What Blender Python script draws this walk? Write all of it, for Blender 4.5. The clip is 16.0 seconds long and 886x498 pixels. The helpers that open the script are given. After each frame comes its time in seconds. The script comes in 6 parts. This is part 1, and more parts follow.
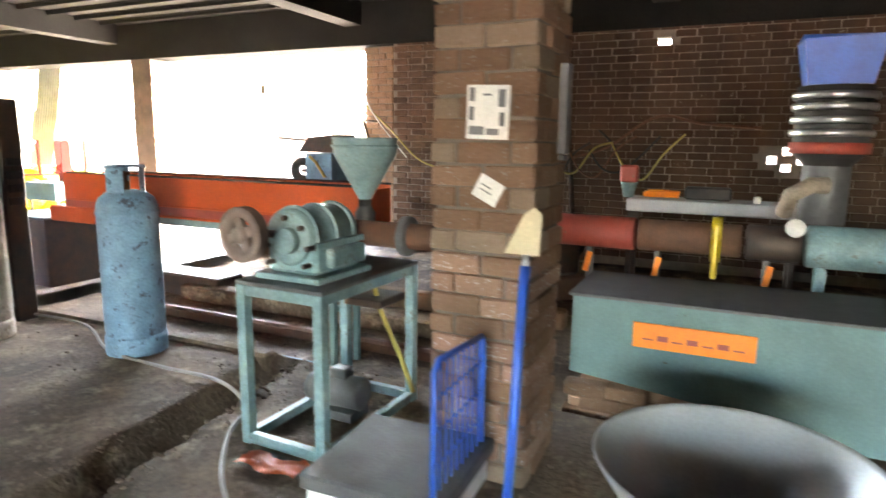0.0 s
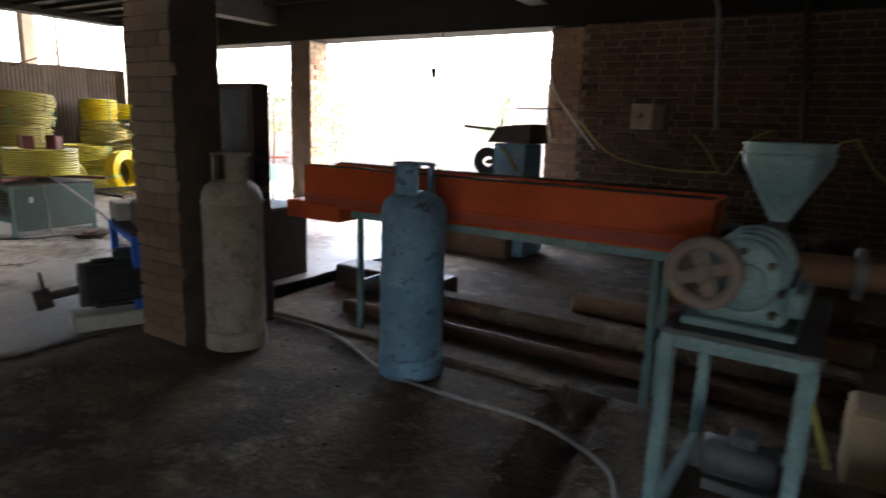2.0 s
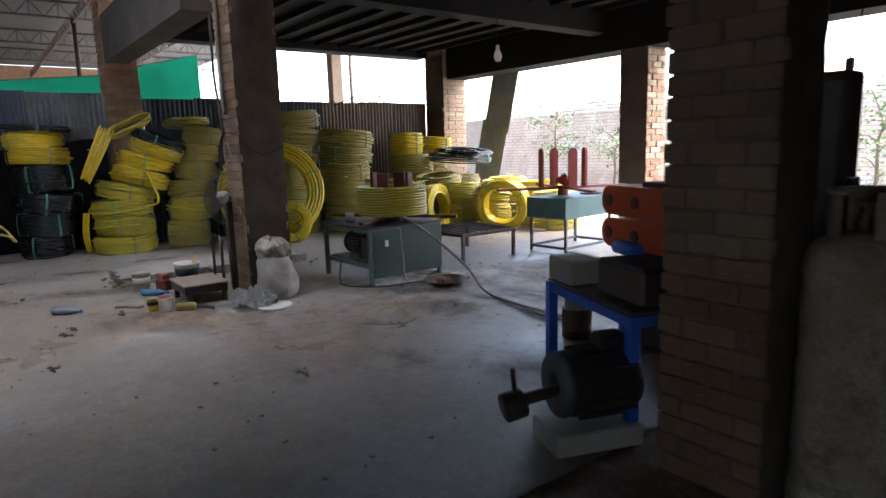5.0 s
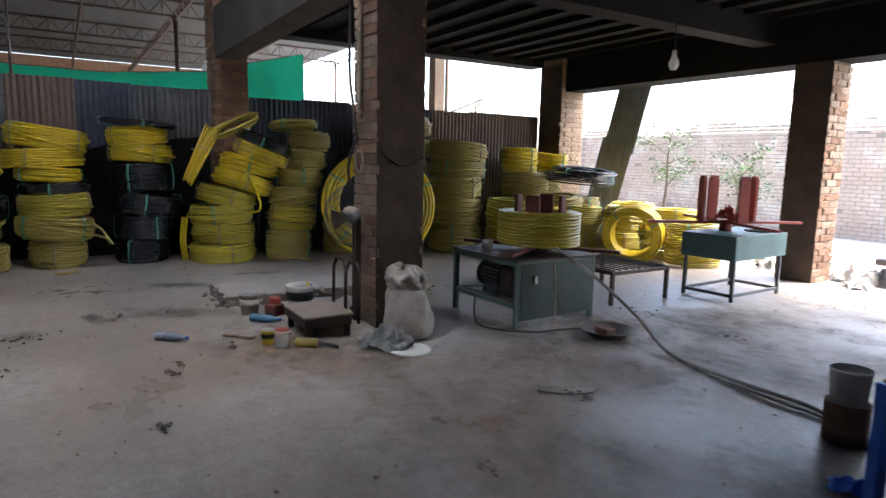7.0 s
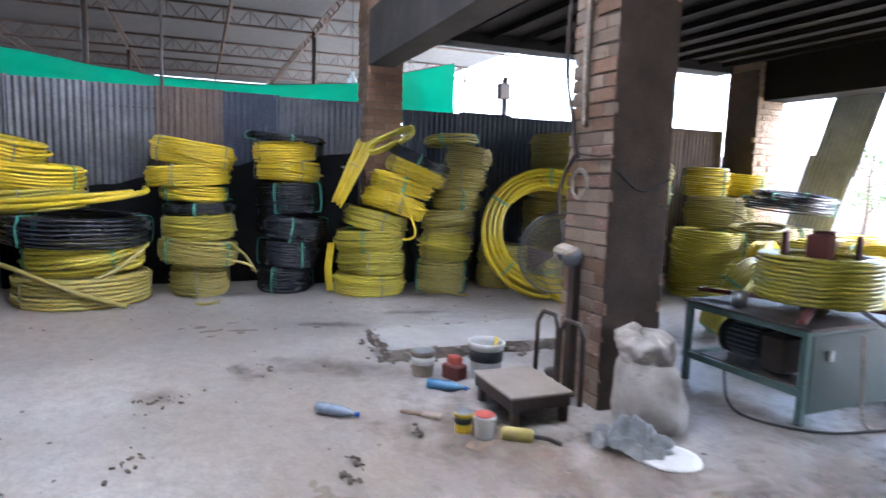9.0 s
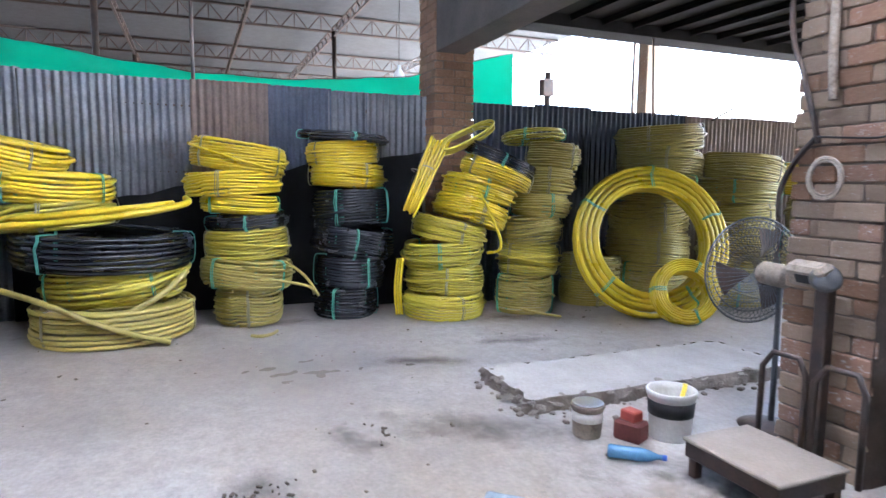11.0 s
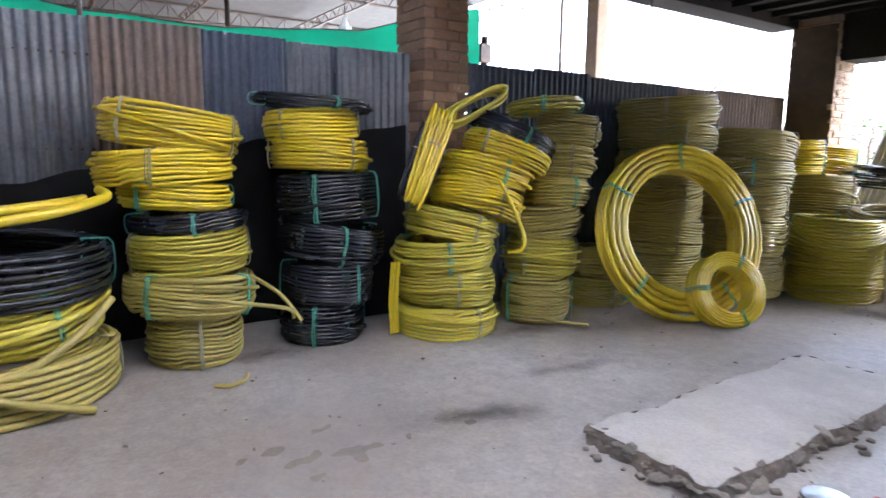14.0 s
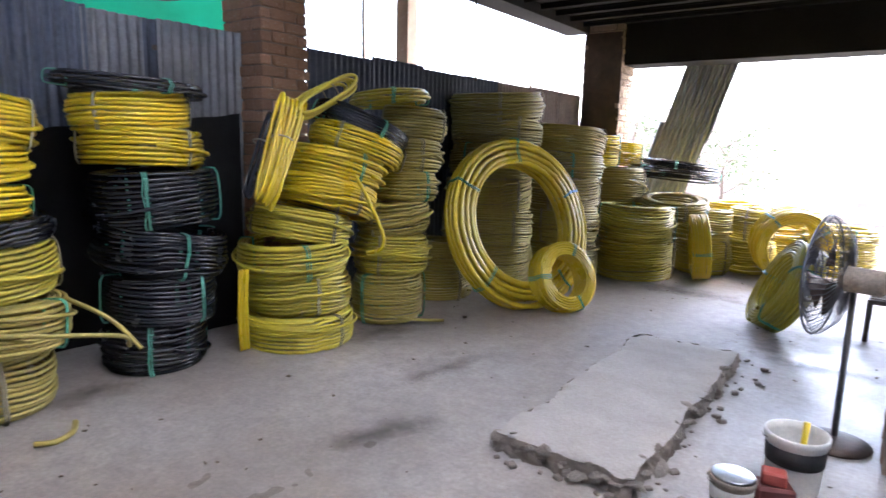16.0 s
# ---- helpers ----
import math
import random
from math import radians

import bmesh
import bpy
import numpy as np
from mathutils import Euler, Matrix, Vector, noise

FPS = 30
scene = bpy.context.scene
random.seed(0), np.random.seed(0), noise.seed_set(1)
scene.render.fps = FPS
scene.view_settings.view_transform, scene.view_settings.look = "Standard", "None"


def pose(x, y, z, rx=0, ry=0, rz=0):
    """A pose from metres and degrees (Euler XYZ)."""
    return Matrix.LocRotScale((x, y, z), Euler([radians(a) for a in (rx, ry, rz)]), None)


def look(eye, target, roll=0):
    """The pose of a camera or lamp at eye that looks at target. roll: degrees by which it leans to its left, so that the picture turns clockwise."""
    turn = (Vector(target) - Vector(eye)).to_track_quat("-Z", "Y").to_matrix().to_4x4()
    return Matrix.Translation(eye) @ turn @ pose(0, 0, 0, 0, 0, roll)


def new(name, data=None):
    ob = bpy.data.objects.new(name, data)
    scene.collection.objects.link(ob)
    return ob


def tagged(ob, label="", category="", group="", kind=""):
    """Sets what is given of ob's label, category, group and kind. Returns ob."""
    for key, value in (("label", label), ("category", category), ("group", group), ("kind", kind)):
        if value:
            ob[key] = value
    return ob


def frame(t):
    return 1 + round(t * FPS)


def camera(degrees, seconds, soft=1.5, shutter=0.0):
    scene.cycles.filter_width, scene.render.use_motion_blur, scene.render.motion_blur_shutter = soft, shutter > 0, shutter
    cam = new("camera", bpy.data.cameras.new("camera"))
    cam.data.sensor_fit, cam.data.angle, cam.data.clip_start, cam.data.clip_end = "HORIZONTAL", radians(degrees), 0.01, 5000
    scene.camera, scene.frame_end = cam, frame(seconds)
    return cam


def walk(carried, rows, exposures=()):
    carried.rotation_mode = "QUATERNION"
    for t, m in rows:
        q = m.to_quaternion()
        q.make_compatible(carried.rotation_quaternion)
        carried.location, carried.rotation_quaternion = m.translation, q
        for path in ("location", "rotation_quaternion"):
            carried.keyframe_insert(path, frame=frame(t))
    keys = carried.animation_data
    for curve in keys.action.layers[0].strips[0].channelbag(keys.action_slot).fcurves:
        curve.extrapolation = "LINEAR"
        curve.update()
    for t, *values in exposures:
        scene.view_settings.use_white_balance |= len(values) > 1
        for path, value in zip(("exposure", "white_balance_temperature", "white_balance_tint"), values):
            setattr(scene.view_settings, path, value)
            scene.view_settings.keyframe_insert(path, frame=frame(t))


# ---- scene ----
cam = camera(71.7, 16.0, 1.5, 0.5)
PATH = [
    (0, (2.14, 0.718, 1.425), (1.314, 2.507, 1.081), 0.8),
    (0.5, (1.741, 0.642, 1.464), (0.873, 2.416, 1.151), 0.4),
    (1, (1.347, 0.722, 1.434), (0.435, 2.475, 1.125), 0.1),
    (1.5, (0.964, 0.691, 1.442), (0.006, 2.423, 1.155), 3.6),
    (2, (0.566, 0.608, 1.473), (-0.468, 2.272, 1.072), 1.9),
    (2.5, (0.203, 0.648, 1.405), (-1.053, 2.153, 1.01), 0.7),
    (3, (-0.21, 0.687, 1.455), (-1.61, 2.075, 1.118), 0.6),
    (3.5, (-0.588, 0.505, 1.46), (-2.004, 1.879, 1.138), 0.3),
    (4, (-0.986, 0.512, 1.432), (-2.493, 1.787, 1.107), -0.5),
    (4.2, (-1.164, 0.54, 1.445), (-2.711, 1.76, 1.101), -1.9),
    (6.3, (-2.671, 0.718, 1.427), (-4.314, 1.825, 1.154), 1.7),
    (6.5, (-2.804, 0.704, 1.442), (-4.475, 1.767, 1.167), 2.9),
    (7, (-3.196, 0.557, 1.477), (-4.877, 1.601, 1.19), 1.3),
    (7.5, (-3.543, 0.621, 1.424), (-5.241, 1.638, 1.136), 0.9),
    (8, (-3.989, 0.641, 1.471), (-5.777, 1.495, 1.201), 2.2),
    (8.5, (-4.39, 0.503, 1.503), (-6.201, 1.314, 1.25), 1.8),
    (9, (-4.778, 0.457, 1.476), (-6.621, 1.196, 1.24), 1.8),
    (9.2, (-4.94, 0.416, 1.477), (-6.803, 1.101, 1.231), 0.9),
    (11.3, (-6.348, -0.081, 1.405), (-8.184, 0.685, 1.201), 1.0),
    (11.5, (-6.497, -0.13, 1.406), (-8.318, 0.671, 1.196), 2.8),
    (12, (-6.963, -0.389, 1.498), (-8.553, 0.794, 1.232), 1.7),
    (12.5, (-7.089, -0.26, 1.492), (-8.698, 0.891, 1.198), -0.2),
    (13, (-7.444, -0.302, 1.475), (-9.117, 0.754, 1.183), 2.3),
    (13.5, (-7.801, -0.484, 1.394), (-9.419, 0.664, 1.135), -0.5),
    (14, (-7.941, -0.462, 1.474), (-9.583, 0.641, 1.176), 0.6),
    (14.5, (-8.304, -0.503, 1.464), (-10.037, 0.461, 1.201), -0.8),
    (15, (-8.503, -0.633, 1.58), (-10.062, 0.579, 1.261), 0.0),
    (15.5, (-8.53, -0.695, 1.508), (-9.845, 0.779, 1.194), 0.2),
    (16, (-8.518, -0.689, 1.541), (-9.683, 0.902, 1.207), 1.3),
]
walk(cam, [(t, look(eye, target, roll)) for t, eye, target, roll in PATH], exposures=[(0, 7.7, 8000, 10), (0.5, 6.8, 8200, 10), (1.0, 6.15, 8000, 10), (1.5, 5.45, 7700, 10), (2.0, 4.8, 7200, 10), (2.7, 4.5, 6900, 10), (3.5, 4.2, 6600, 10), (4.2, 4.0, 6400, 10), (6.5, 3.6, 6400, 10), (7.5, 3.7, 6400, 10), (8.2, 4.2, 6200, 10), (9.0, 4.9, 5750, 11), (11.5, 5.3, 5750, 11), (12.5, 5.05, 6000, 15), (13.5, 4.82, 6050, 12), (15.0, 5.3, 6100, 15), (15.5, 5.2, 6100, 15), (16, 4.8, 6200, 15)])

# ---- world and light ----
world = bpy.data.worlds.new("sky")
scene.world = world
world.use_nodes = True
wn = world.node_tree
sky = wn.nodes.new("ShaderNodeTexSky")
sky.sky_type, sky.sun_disc = 'NISHITA', False
sky.sun_elevation, sky.sun_rotation = radians(60), radians(31)
sky.air_density, sky.dust_density, sky.ozone_density = 1.0, 4.0, 1.0
wn.nodes["Background"].inputs[1].default_value = 0.15
wn.links.new(sky.outputs[0], wn.nodes["Background"].inputs[0])
sun = new("sun", bpy.data.lights.new("sun", 'SUN'))
sun.data.energy, sun.data.angle, sun.data.color = 0.45, radians(20), (1.0, 0.98, 0.95)
sun.matrix_world = look((6, 10, 20.2), (0, 0, 0))


# ---- mesh kit ----
class Geo:
    """Vertices, faces and smooth flags of one mesh."""

    def __init__(self):
        self.v, self.f, self.s = [], [], []

    def add(self, verts, faces, smooth=False):
        o = len(self.v)
        self.v += [tuple(p) for p in verts]
        self.f += [tuple(o + i for i in q) for q in faces]
        self.s += [smooth] * len(faces)
        return self

    def turn(self, m, start=0):
        self.v[start:] = [tuple(m @ Vector(p)) for p in self.v[start:]]
        return self

    def mesh(self, name):
        me = bpy.data.meshes.new(name)
        me.from_pydata(self.v, [], self.f)
        me.polygons.foreach_set("use_smooth", self.s)
        me.update()
        return me


def box(g, x0, y0, z0, x1, y1, z1, c=0.004):
    """A box with chamfered edges."""
    a, b = (min(x0, x1), min(y0, y1), min(z0, z1)), (max(x0, x1), max(y0, y1), max(z0, z1))
    c = min(c, *(0.45 * (q - p) for p, q in zip(a, b)))
    vs, idx = [], {}
    for sx in (0, 1):
        for sy in (0, 1):
            for sz in (0, 1):
                corner = [(a, b)[s][i] for i, s in enumerate((sx, sy, sz))]
                inn = [corner[i] + (c if s == 0 else -c) for i, s in enumerate((sx, sy, sz))]
                for ax in range(3):
                    p = list(inn)
                    p[ax] = corner[ax]
                    idx[sx, sy, sz, ax] = len(vs)
                    vs.append(p)
    fs = []
    for ax in range(3):
        u, w = (ax + 1) % 3, (ax + 2) % 3
        for s in (0, 1):
            quad = []
            for p, q in ((0, 0), (1, 0), (1, 1), (0, 1)):
                k = [0, 0, 0]
                k[ax], k[u], k[w] = s, p, q
                quad.append(idx[(*k, ax)])
            fs.append(quad if s else quad[::-1])
        for p in (0, 1):
            for q in (0, 1):
                k0, k1 = [0, 0, 0], [0, 0, 0]
                k0[u] = k1[u] = p
                k0[w] = k1[w] = q
                k1[ax] = 1
                quad = [idx[(*k0, u)], idx[(*k1, u)], idx[(*k1, w)], idx[(*k0, w)]]
                fs.append(quad if p == q else quad[::-1])
    for k in [(i, j, l) for i in (0, 1) for j in (0, 1) for l in (0, 1)]:
        tri = [idx[(*k, 0)], idx[(*k, 1)], idx[(*k, 2)]]
        fs.append(tri if sum(k) % 2 else tri[::-1])
    return g.add(vs, fs)


def tube(g, pts, r, n=8, closed=False, flat=1.0):
    """A round bar of radius r (a number, or one for each point) along points."""
    pts = [Vector(p) for p in pts]
    m = len(pts)
    rs = r if isinstance(r, (list, tuple)) else [r] * m
    side = None
    vs = []
    for i, p in enumerate(pts):
        if closed:
            d = pts[(i + 1) % m] - pts[i - 1]
        else:
            d = pts[min(i + 1, m - 1)] - pts[max(i - 1, 0)]
        d.normalize()
        if side is None:
            side = d.cross(Vector((0, 0, 1)) if abs(d.z) < 0.9 else Vector((1, 0, 0)))
        side = (side - d * side.dot(d)).normalized()
        up = side.cross(d)
        vs += [p + (side * math.cos(a) + up * math.sin(a) * flat) * rs[i] for a in (2 * math.pi * k / n for k in range(n))]
    fs = [((i % m) * n + k, (i % m) * n + (k + 1) % n, ((i + 1) % m) * n + (k + 1) % n, ((i + 1) % m) * n + k)
          for i in range(m if closed else m - 1) for k in range(n)]
    g.add(vs, fs, True)
    if not closed:
        o = len(g.v) - len(vs)
        g.f += [tuple(o + k for k in range(n))[::-1], tuple(o + (m - 1) * n + k for k in range(n))]
        g.s += [False, False]
    return g


def lathe(g, profile, n=28, at=(0, 0, 0), m=None):
    """A body of revolution about z from (radius, height) pairs."""
    start = len(g.v)
    vs, k = [], len(profile)
    for i in range(n):
        a = 2 * math.pi * i / n
        vs += [(r * math.cos(a), r * math.sin(a), z) for r, z in profile]
    fs = [(i * k + j, ((i + 1) % n) * k + j, ((i + 1) % n) * k + j + 1, i * k + j + 1) for i in range(n) for j in range(k - 1)]
    g.add(vs, fs, True)
    g.turn(Matrix.Translation(at) @ (m or Matrix()), start)
    return g


def cyl(g, p, q, r, n=16, c=0.004):
    """A solid bar with chamfered ends from p to q."""
    p, q = Vector(p), Vector(q)
    h = (q - p).length
    m = (q - p).to_track_quat('Z', 'Y').to_matrix().to_4x4()
    return lathe(g, [(0, 0), (r - c, 0), (r, c), (r, h - c), (r - c, h), (0, h)], n, p, m)


def grid(g, nx, ny, fn, smooth=True):
    vs = [fn(i / nx, j / ny) for i in range(nx + 1) for j in range(ny + 1)]
    fs = [(i * (ny + 1) + j, (i + 1) * (ny + 1) + j, (i + 1) * (ny + 1) + j + 1, i * (ny + 1) + j + 1) for i in range(nx) for j in range(ny)]
    return g.add(vs, fs, smooth)


def part(name, g, material, parent=None, label="", m=None):
    """One mesh object, under a thing or a part of it."""
    data = g.mesh(name) if isinstance(g, Geo) else g
    ob = new(name, data)
    if not data.materials:
        data.materials.append(material)
    if parent is not None:
        ob.parent = parent
    if m is not None:
        ob.matrix_basis = m
    return tagged(ob, label)


def thing(name, label, category, at=(0, 0, 0), rz=0, group="", kind="", m=None):
    ob = new(name)
    ob.empty_display_size = 0.1
    ob.matrix_basis = m if m is not None else pose(*at, 0, 0, rz)
    return tagged(ob, label, category, group, kind)


def slab(name, label, dims, material, kind="structure", category="", c=0.004):
    ob = part(name, box(Geo(), *dims, c), material)
    return tagged(ob, label, category or name.split("_")[0], "", kind)


def rnd(a, b):
    return random.uniform(a, b)


# ---- materials ----
def mat(name, col, col2=None, rough=0.6, metal=0.0, scale=5.0, fine=70.0, bump=0.15, wear=0.5, vary=0.0, spots=None, spot_size=9.0, spot_at=0.62, spec=0.5, grime=0.25, rv=0.13, spot_soft=0.05, stain=None, cracks=0.0):
    """Two colours in broad patches, a fine grain, spots of wear, and a value that varies from piece to piece."""
    m = bpy.data.materials.new(name)
    m.use_nodes = True
    t = m.node_tree
    N, L = t.nodes.new, t.links.new
    b = t.nodes["Principled BSDF"]
    tc, oi = N("ShaderNodeTexCoord"), N("ShaderNodeObjectInfo")
    off = N("ShaderNodeVectorMath")
    off.operation = 'MULTIPLY_ADD'
    comb = N("ShaderNodeCombineXYZ")
    for i in range(3):
        L(oi.outputs["Random"], comb.inputs[i])
    L(comb.outputs[0], off.inputs[0])
    off.inputs[1].default_value = (37, 53, 71)
    L(tc.outputs["Object"], off.inputs[2])

    def noise_tex(s, detail=4.0, rough_=0.6):
        n = N("ShaderNodeTexNoise")
        n.inputs["Scale"].default_value, n.inputs["Detail"].default_value, n.inputs["Roughness"].default_value = s, detail, rough_
        L(off.outputs[0], n.inputs["Vector"])
        return n

    def ramp(src, a, c):
        r = N("ShaderNodeMapRange")
        r.inputs["From Min"].default_value, r.inputs["From Max"].default_value = a, c
        L(src, r.inputs["Value"])
        return r.outputs[0]

    def mix(fac, a, c, mode='MIX'):
        x = N("ShaderNodeMix")
        x.data_type, x.blend_type = 'RGBA', mode
        for sock, val in ((x.inputs["Factor"], fac), (x.inputs["A"], a), (x.inputs["B"], c)):
            if isinstance(val, tuple):
                sock.default_value = (*val, 1)
            elif isinstance(val, (int, float)):
                sock.default_value = val
            else:
                L(val, sock)
        return x.outputs["Result"]

    big, small = noise_tex(scale), noise_tex(fine, 3.0)
    col2 = col2 or tuple(0.7 * c for c in col)
    c = mix(ramp(big.outputs[0], 0.5 - wear / 2, 0.5 + wear / 2), col2, col)
    if spots:
        sp = noise_tex(spot_size, 6.0, 0.7)
        c = mix(ramp(sp.outputs[0], spot_at, spot_at + spot_soft), c, spots)
    if stain:
        c = mix(ramp(noise_tex(0.35, 6.0, 0.65).outputs[0], 0.4, 0.68), c, stain)
        c = mix(0.5, c, mix(ramp(noise_tex(9.0, 8.0, 0.75).outputs[0], 0.35, 0.65), (0.6, 0.6, 0.6), (1.15, 1.15, 1.15)), 'MULTIPLY')
    if cracks:
        warp = N("ShaderNodeVectorMath")
        warp.operation = 'MULTIPLY_ADD'
        L(noise_tex(1.6, 6.0, 0.65).outputs["Color"], warp.inputs[0])
        warp.inputs[1].default_value = (0.9, 0.9, 0.0)
        L(off.outputs[0], warp.inputs[2])
        vo = N("ShaderNodeTexVoronoi")
        vo.feature = 'DISTANCE_TO_EDGE'
        vo.inputs["Scale"].default_value = cracks
        L(warp.outputs[0], vo.inputs["Vector"])
        line = N("ShaderNodeMath")
        line.operation = 'MULTIPLY'
        L(ramp(vo.outputs["Distance"], 0.004, 0.001), line.inputs[0])
        L(ramp(noise_tex(0.5, 2.0).outputs[0], 0.53, 0.66), line.inputs[1])
        c = mix(line.outputs[0], c, (0.22, 0.205, 0.19))
    g1 = ramp(small.outputs[0], 0.3, 0.7)
    c = mix(grime, c, mix(g1, (0.55, 0.55, 0.55), (1.25, 1.25, 1.25)), 'MULTIPLY')
    if vary:
        c = mix(1.0, c, mix(oi.outputs["Random"], (1 - vary,) * 3, (1 + vary,) * 3), 'MULTIPLY')
    L(c, b.inputs["Base Color"])
    rr = N("ShaderNodeMapRange")
    rr.inputs["To Min"].default_value, rr.inputs["To Max"].default_value = max(rough - rv, 0.02), min(rough + rv, 1)
    if stain:
        rr.inputs["From Min"].default_value, rr.inputs["From Max"].default_value = 0.28, 0.72
    L(big.outputs[0], rr.inputs["Value"])
    L(rr.outputs[0], b.inputs["Roughness"])
    b.inputs["Metallic"].default_value = metal
    b.inputs["Specular IOR Level"].default_value = spec
    if bump:
        bp = N("ShaderNodeBump")
        bp.inputs["Strength"].default_value, bp.inputs["Distance"].default_value = bump, 0.01
        L(small.outputs[0], bp.inputs["Height"])
        L(bp.outputs[0], b.inputs["Normal"])
    return m


BRICK = mat("brick_clay", (0.36, 0.225, 0.15), (0.28, 0.165, 0.11), 0.9, scale=6, fine=60, bump=1.0, vary=0.2, grime=0.4, spots=(0.42, 0.38, 0.33), spot_size=7, spot_at=0.6, spec=0.2)
BRICK_PALE = mat("brick_pale", (0.43, 0.33, 0.245), (0.35, 0.255, 0.185), 0.9, scale=6, fine=60, bump=1.0, vary=0.18, grime=0.4, spots=(0.6, 0.56, 0.5), spot_size=7, spot_at=0.62, spec=0.2)
BRICK_WHITE = mat("brick_flaked", (0.4, 0.25, 0.18), (0.3, 0.18, 0.13), 0.9, scale=8, fine=90, bump=0.7, vary=0.2, spots=(0.6, 0.55, 0.5), spot_size=6, spot_at=0.57, spec=0.2)
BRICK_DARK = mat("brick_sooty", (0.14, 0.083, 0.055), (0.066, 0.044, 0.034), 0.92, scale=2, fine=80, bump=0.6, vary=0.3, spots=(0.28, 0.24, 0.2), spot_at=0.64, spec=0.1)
MORTAR = mat("mortar", (0.25, 0.205, 0.17), (0.16, 0.132, 0.11), 0.95, scale=9, fine=120, bump=0.8, spec=0.15)
CONCRETE = mat("worn_concrete", (0.42, 0.39, 0.365), (0.29, 0.265, 0.245), 0.5, scale=0.75, fine=38, bump=0.1, wear=0.3, spots=(0.22, 0.205, 0.19), spot_size=1.5, spot_at=0.56, spot_soft=0.25, grime=0.35, rv=0.26, stain=(0.29, 0.24, 0.195), cracks=0.38)
DIRT = mat("packed_dirt", (0.215, 0.155, 0.108), (0.085, 0.063, 0.047), 0.95, scale=2.2, fine=34, bump=1.0, wear=0.32, spots=(0.3, 0.235, 0.17), spot_size=4.5, spot_at=0.53, spot_soft=0.13, grime=0.75, spec=0.2)
YARD_BRICK = mat("sunbleached_brick", (0.58, 0.49, 0.42), (0.45, 0.36, 0.3), 0.9, scale=2.5, fine=40, bump=0.8, grime=0.3, spots=(0.66, 0.62, 0.57), spot_size=1.2, spot_at=0.5, spot_soft=0.15)
YARD_MORTAR = mat("pale_mortar", (0.36, 0.32, 0.28), (0.26, 0.23, 0.2), 0.95, scale=4, fine=60, bump=0.6)
YARD = mat("yard_ground", (0.5, 0.48, 0.44), (0.36, 0.34, 0.31), 0.9, scale=0.7, fine=30, bump=0.4, spots=(0.2, 0.19, 0.16), spot_size=2.0, spot_at=0.64)
DARK_GROUND = mat("dark_ground", (0.05, 0.05, 0.052), (0.035, 0.035, 0.036), 0.9, scale=2, fine=60, bump=0.4)
# Even near-black colour, tuned so the ceiling and beams stay dark.
RCC = mat("dark_concrete", (0.022, 0.021, 0.02), (0.013, 0.0125, 0.012), 0.92, scale=1.5, fine=40, bump=0.3, spec=0.08)
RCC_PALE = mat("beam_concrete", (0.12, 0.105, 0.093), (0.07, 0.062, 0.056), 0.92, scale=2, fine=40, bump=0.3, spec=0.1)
TIN = mat("galvanised_sheet", (0.25, 0.262, 0.285), (0.11, 0.118, 0.135), 0.42, 0.6, scale=2.2, fine=30, bump=0.12, vary=0.25, spots=(0.14, 0.11, 0.095), spot_size=3, spot_at=0.6, spot_soft=0.15, grime=0.4)
TIN_RUST = mat("rusty_sheet", (0.23, 0.175, 0.145), (0.13, 0.1, 0.088), 0.6, 0.3, scale=2.5, fine=30, bump=0.15, vary=0.2, grime=0.4)
TIN_BLUE = mat("blued_sheet", (0.1, 0.12, 0.165), (0.05, 0.06, 0.085), 0.5, 0.4, scale=2.5, fine=30, bump=0.15, vary=0.2, grime=0.4)
TIN_COOL = mat("cool_galvanised_sheet", (0.24, 0.27, 0.315), (0.13, 0.15, 0.185), 0.5, 0.3, scale=2.5, fine=30, bump=0.12, grime=0.35)
STEEL_DARK = mat("dark_steel", (0.07, 0.065, 0.065), (0.12, 0.08, 0.06), 0.55, 0.6, scale=8, bump=0.2)
RUSTY = mat("rusted_iron", (0.2, 0.1, 0.06), (0.11, 0.06, 0.045), 0.8, 0.3, scale=9, bump=0.4)
TEAL = mat("turquoise_paint", (0.24, 0.37, 0.38), (0.13, 0.23, 0.25), 0.5, scale=7, bump=0.3, spots=(0.1, 0.075, 0.055), spot_size=14, spot_at=0.58, spot_soft=0.12, wear=0.3, grime=0.45)
TEAL_DARK = mat("grey_green_paint", (0.15, 0.25, 0.25), (0.1, 0.17, 0.17), 0.5, scale=3, bump=0.15, spots=(0.09, 0.08, 0.07), spot_size=10, spot_at=0.68, spec=0.25)
GREEN_DK = mat("dark_green_paint", (0.025, 0.05, 0.04), (0.018, 0.032, 0.028), 0.75, scale=4, bump=0.15, spots=(0.12, 0.1, 0.08), spot_size=9, spot_at=0.67, spec=0.1)
BLUE = mat("blue_paint", (0.02, 0.13, 0.6), (0.02, 0.09, 0.42), 0.42, scale=8, bump=0.15, spots=(0.05, 0.05, 0.06), spot_size=12, spot_at=0.68)
BLUE_PALE = mat("worn_pale_blue_paint", (0.19, 0.36, 0.5), (0.12, 0.22, 0.31), 0.6, scale=6, bump=0.3, spots=(0.06, 0.08, 0.11), spot_size=15, spot_at=0.57, spot_soft=0.07, wear=0.35, grime=0.55)
CREAM = mat("worn_cream_paint", (0.44, 0.38, 0.31), (0.27, 0.215, 0.165), 0.7, scale=4.5, bump=0.3, spots=(0.17, 0.125, 0.09), spot_size=9, spot_at=0.47, spot_soft=0.2, wear=0.35, grime=0.6)
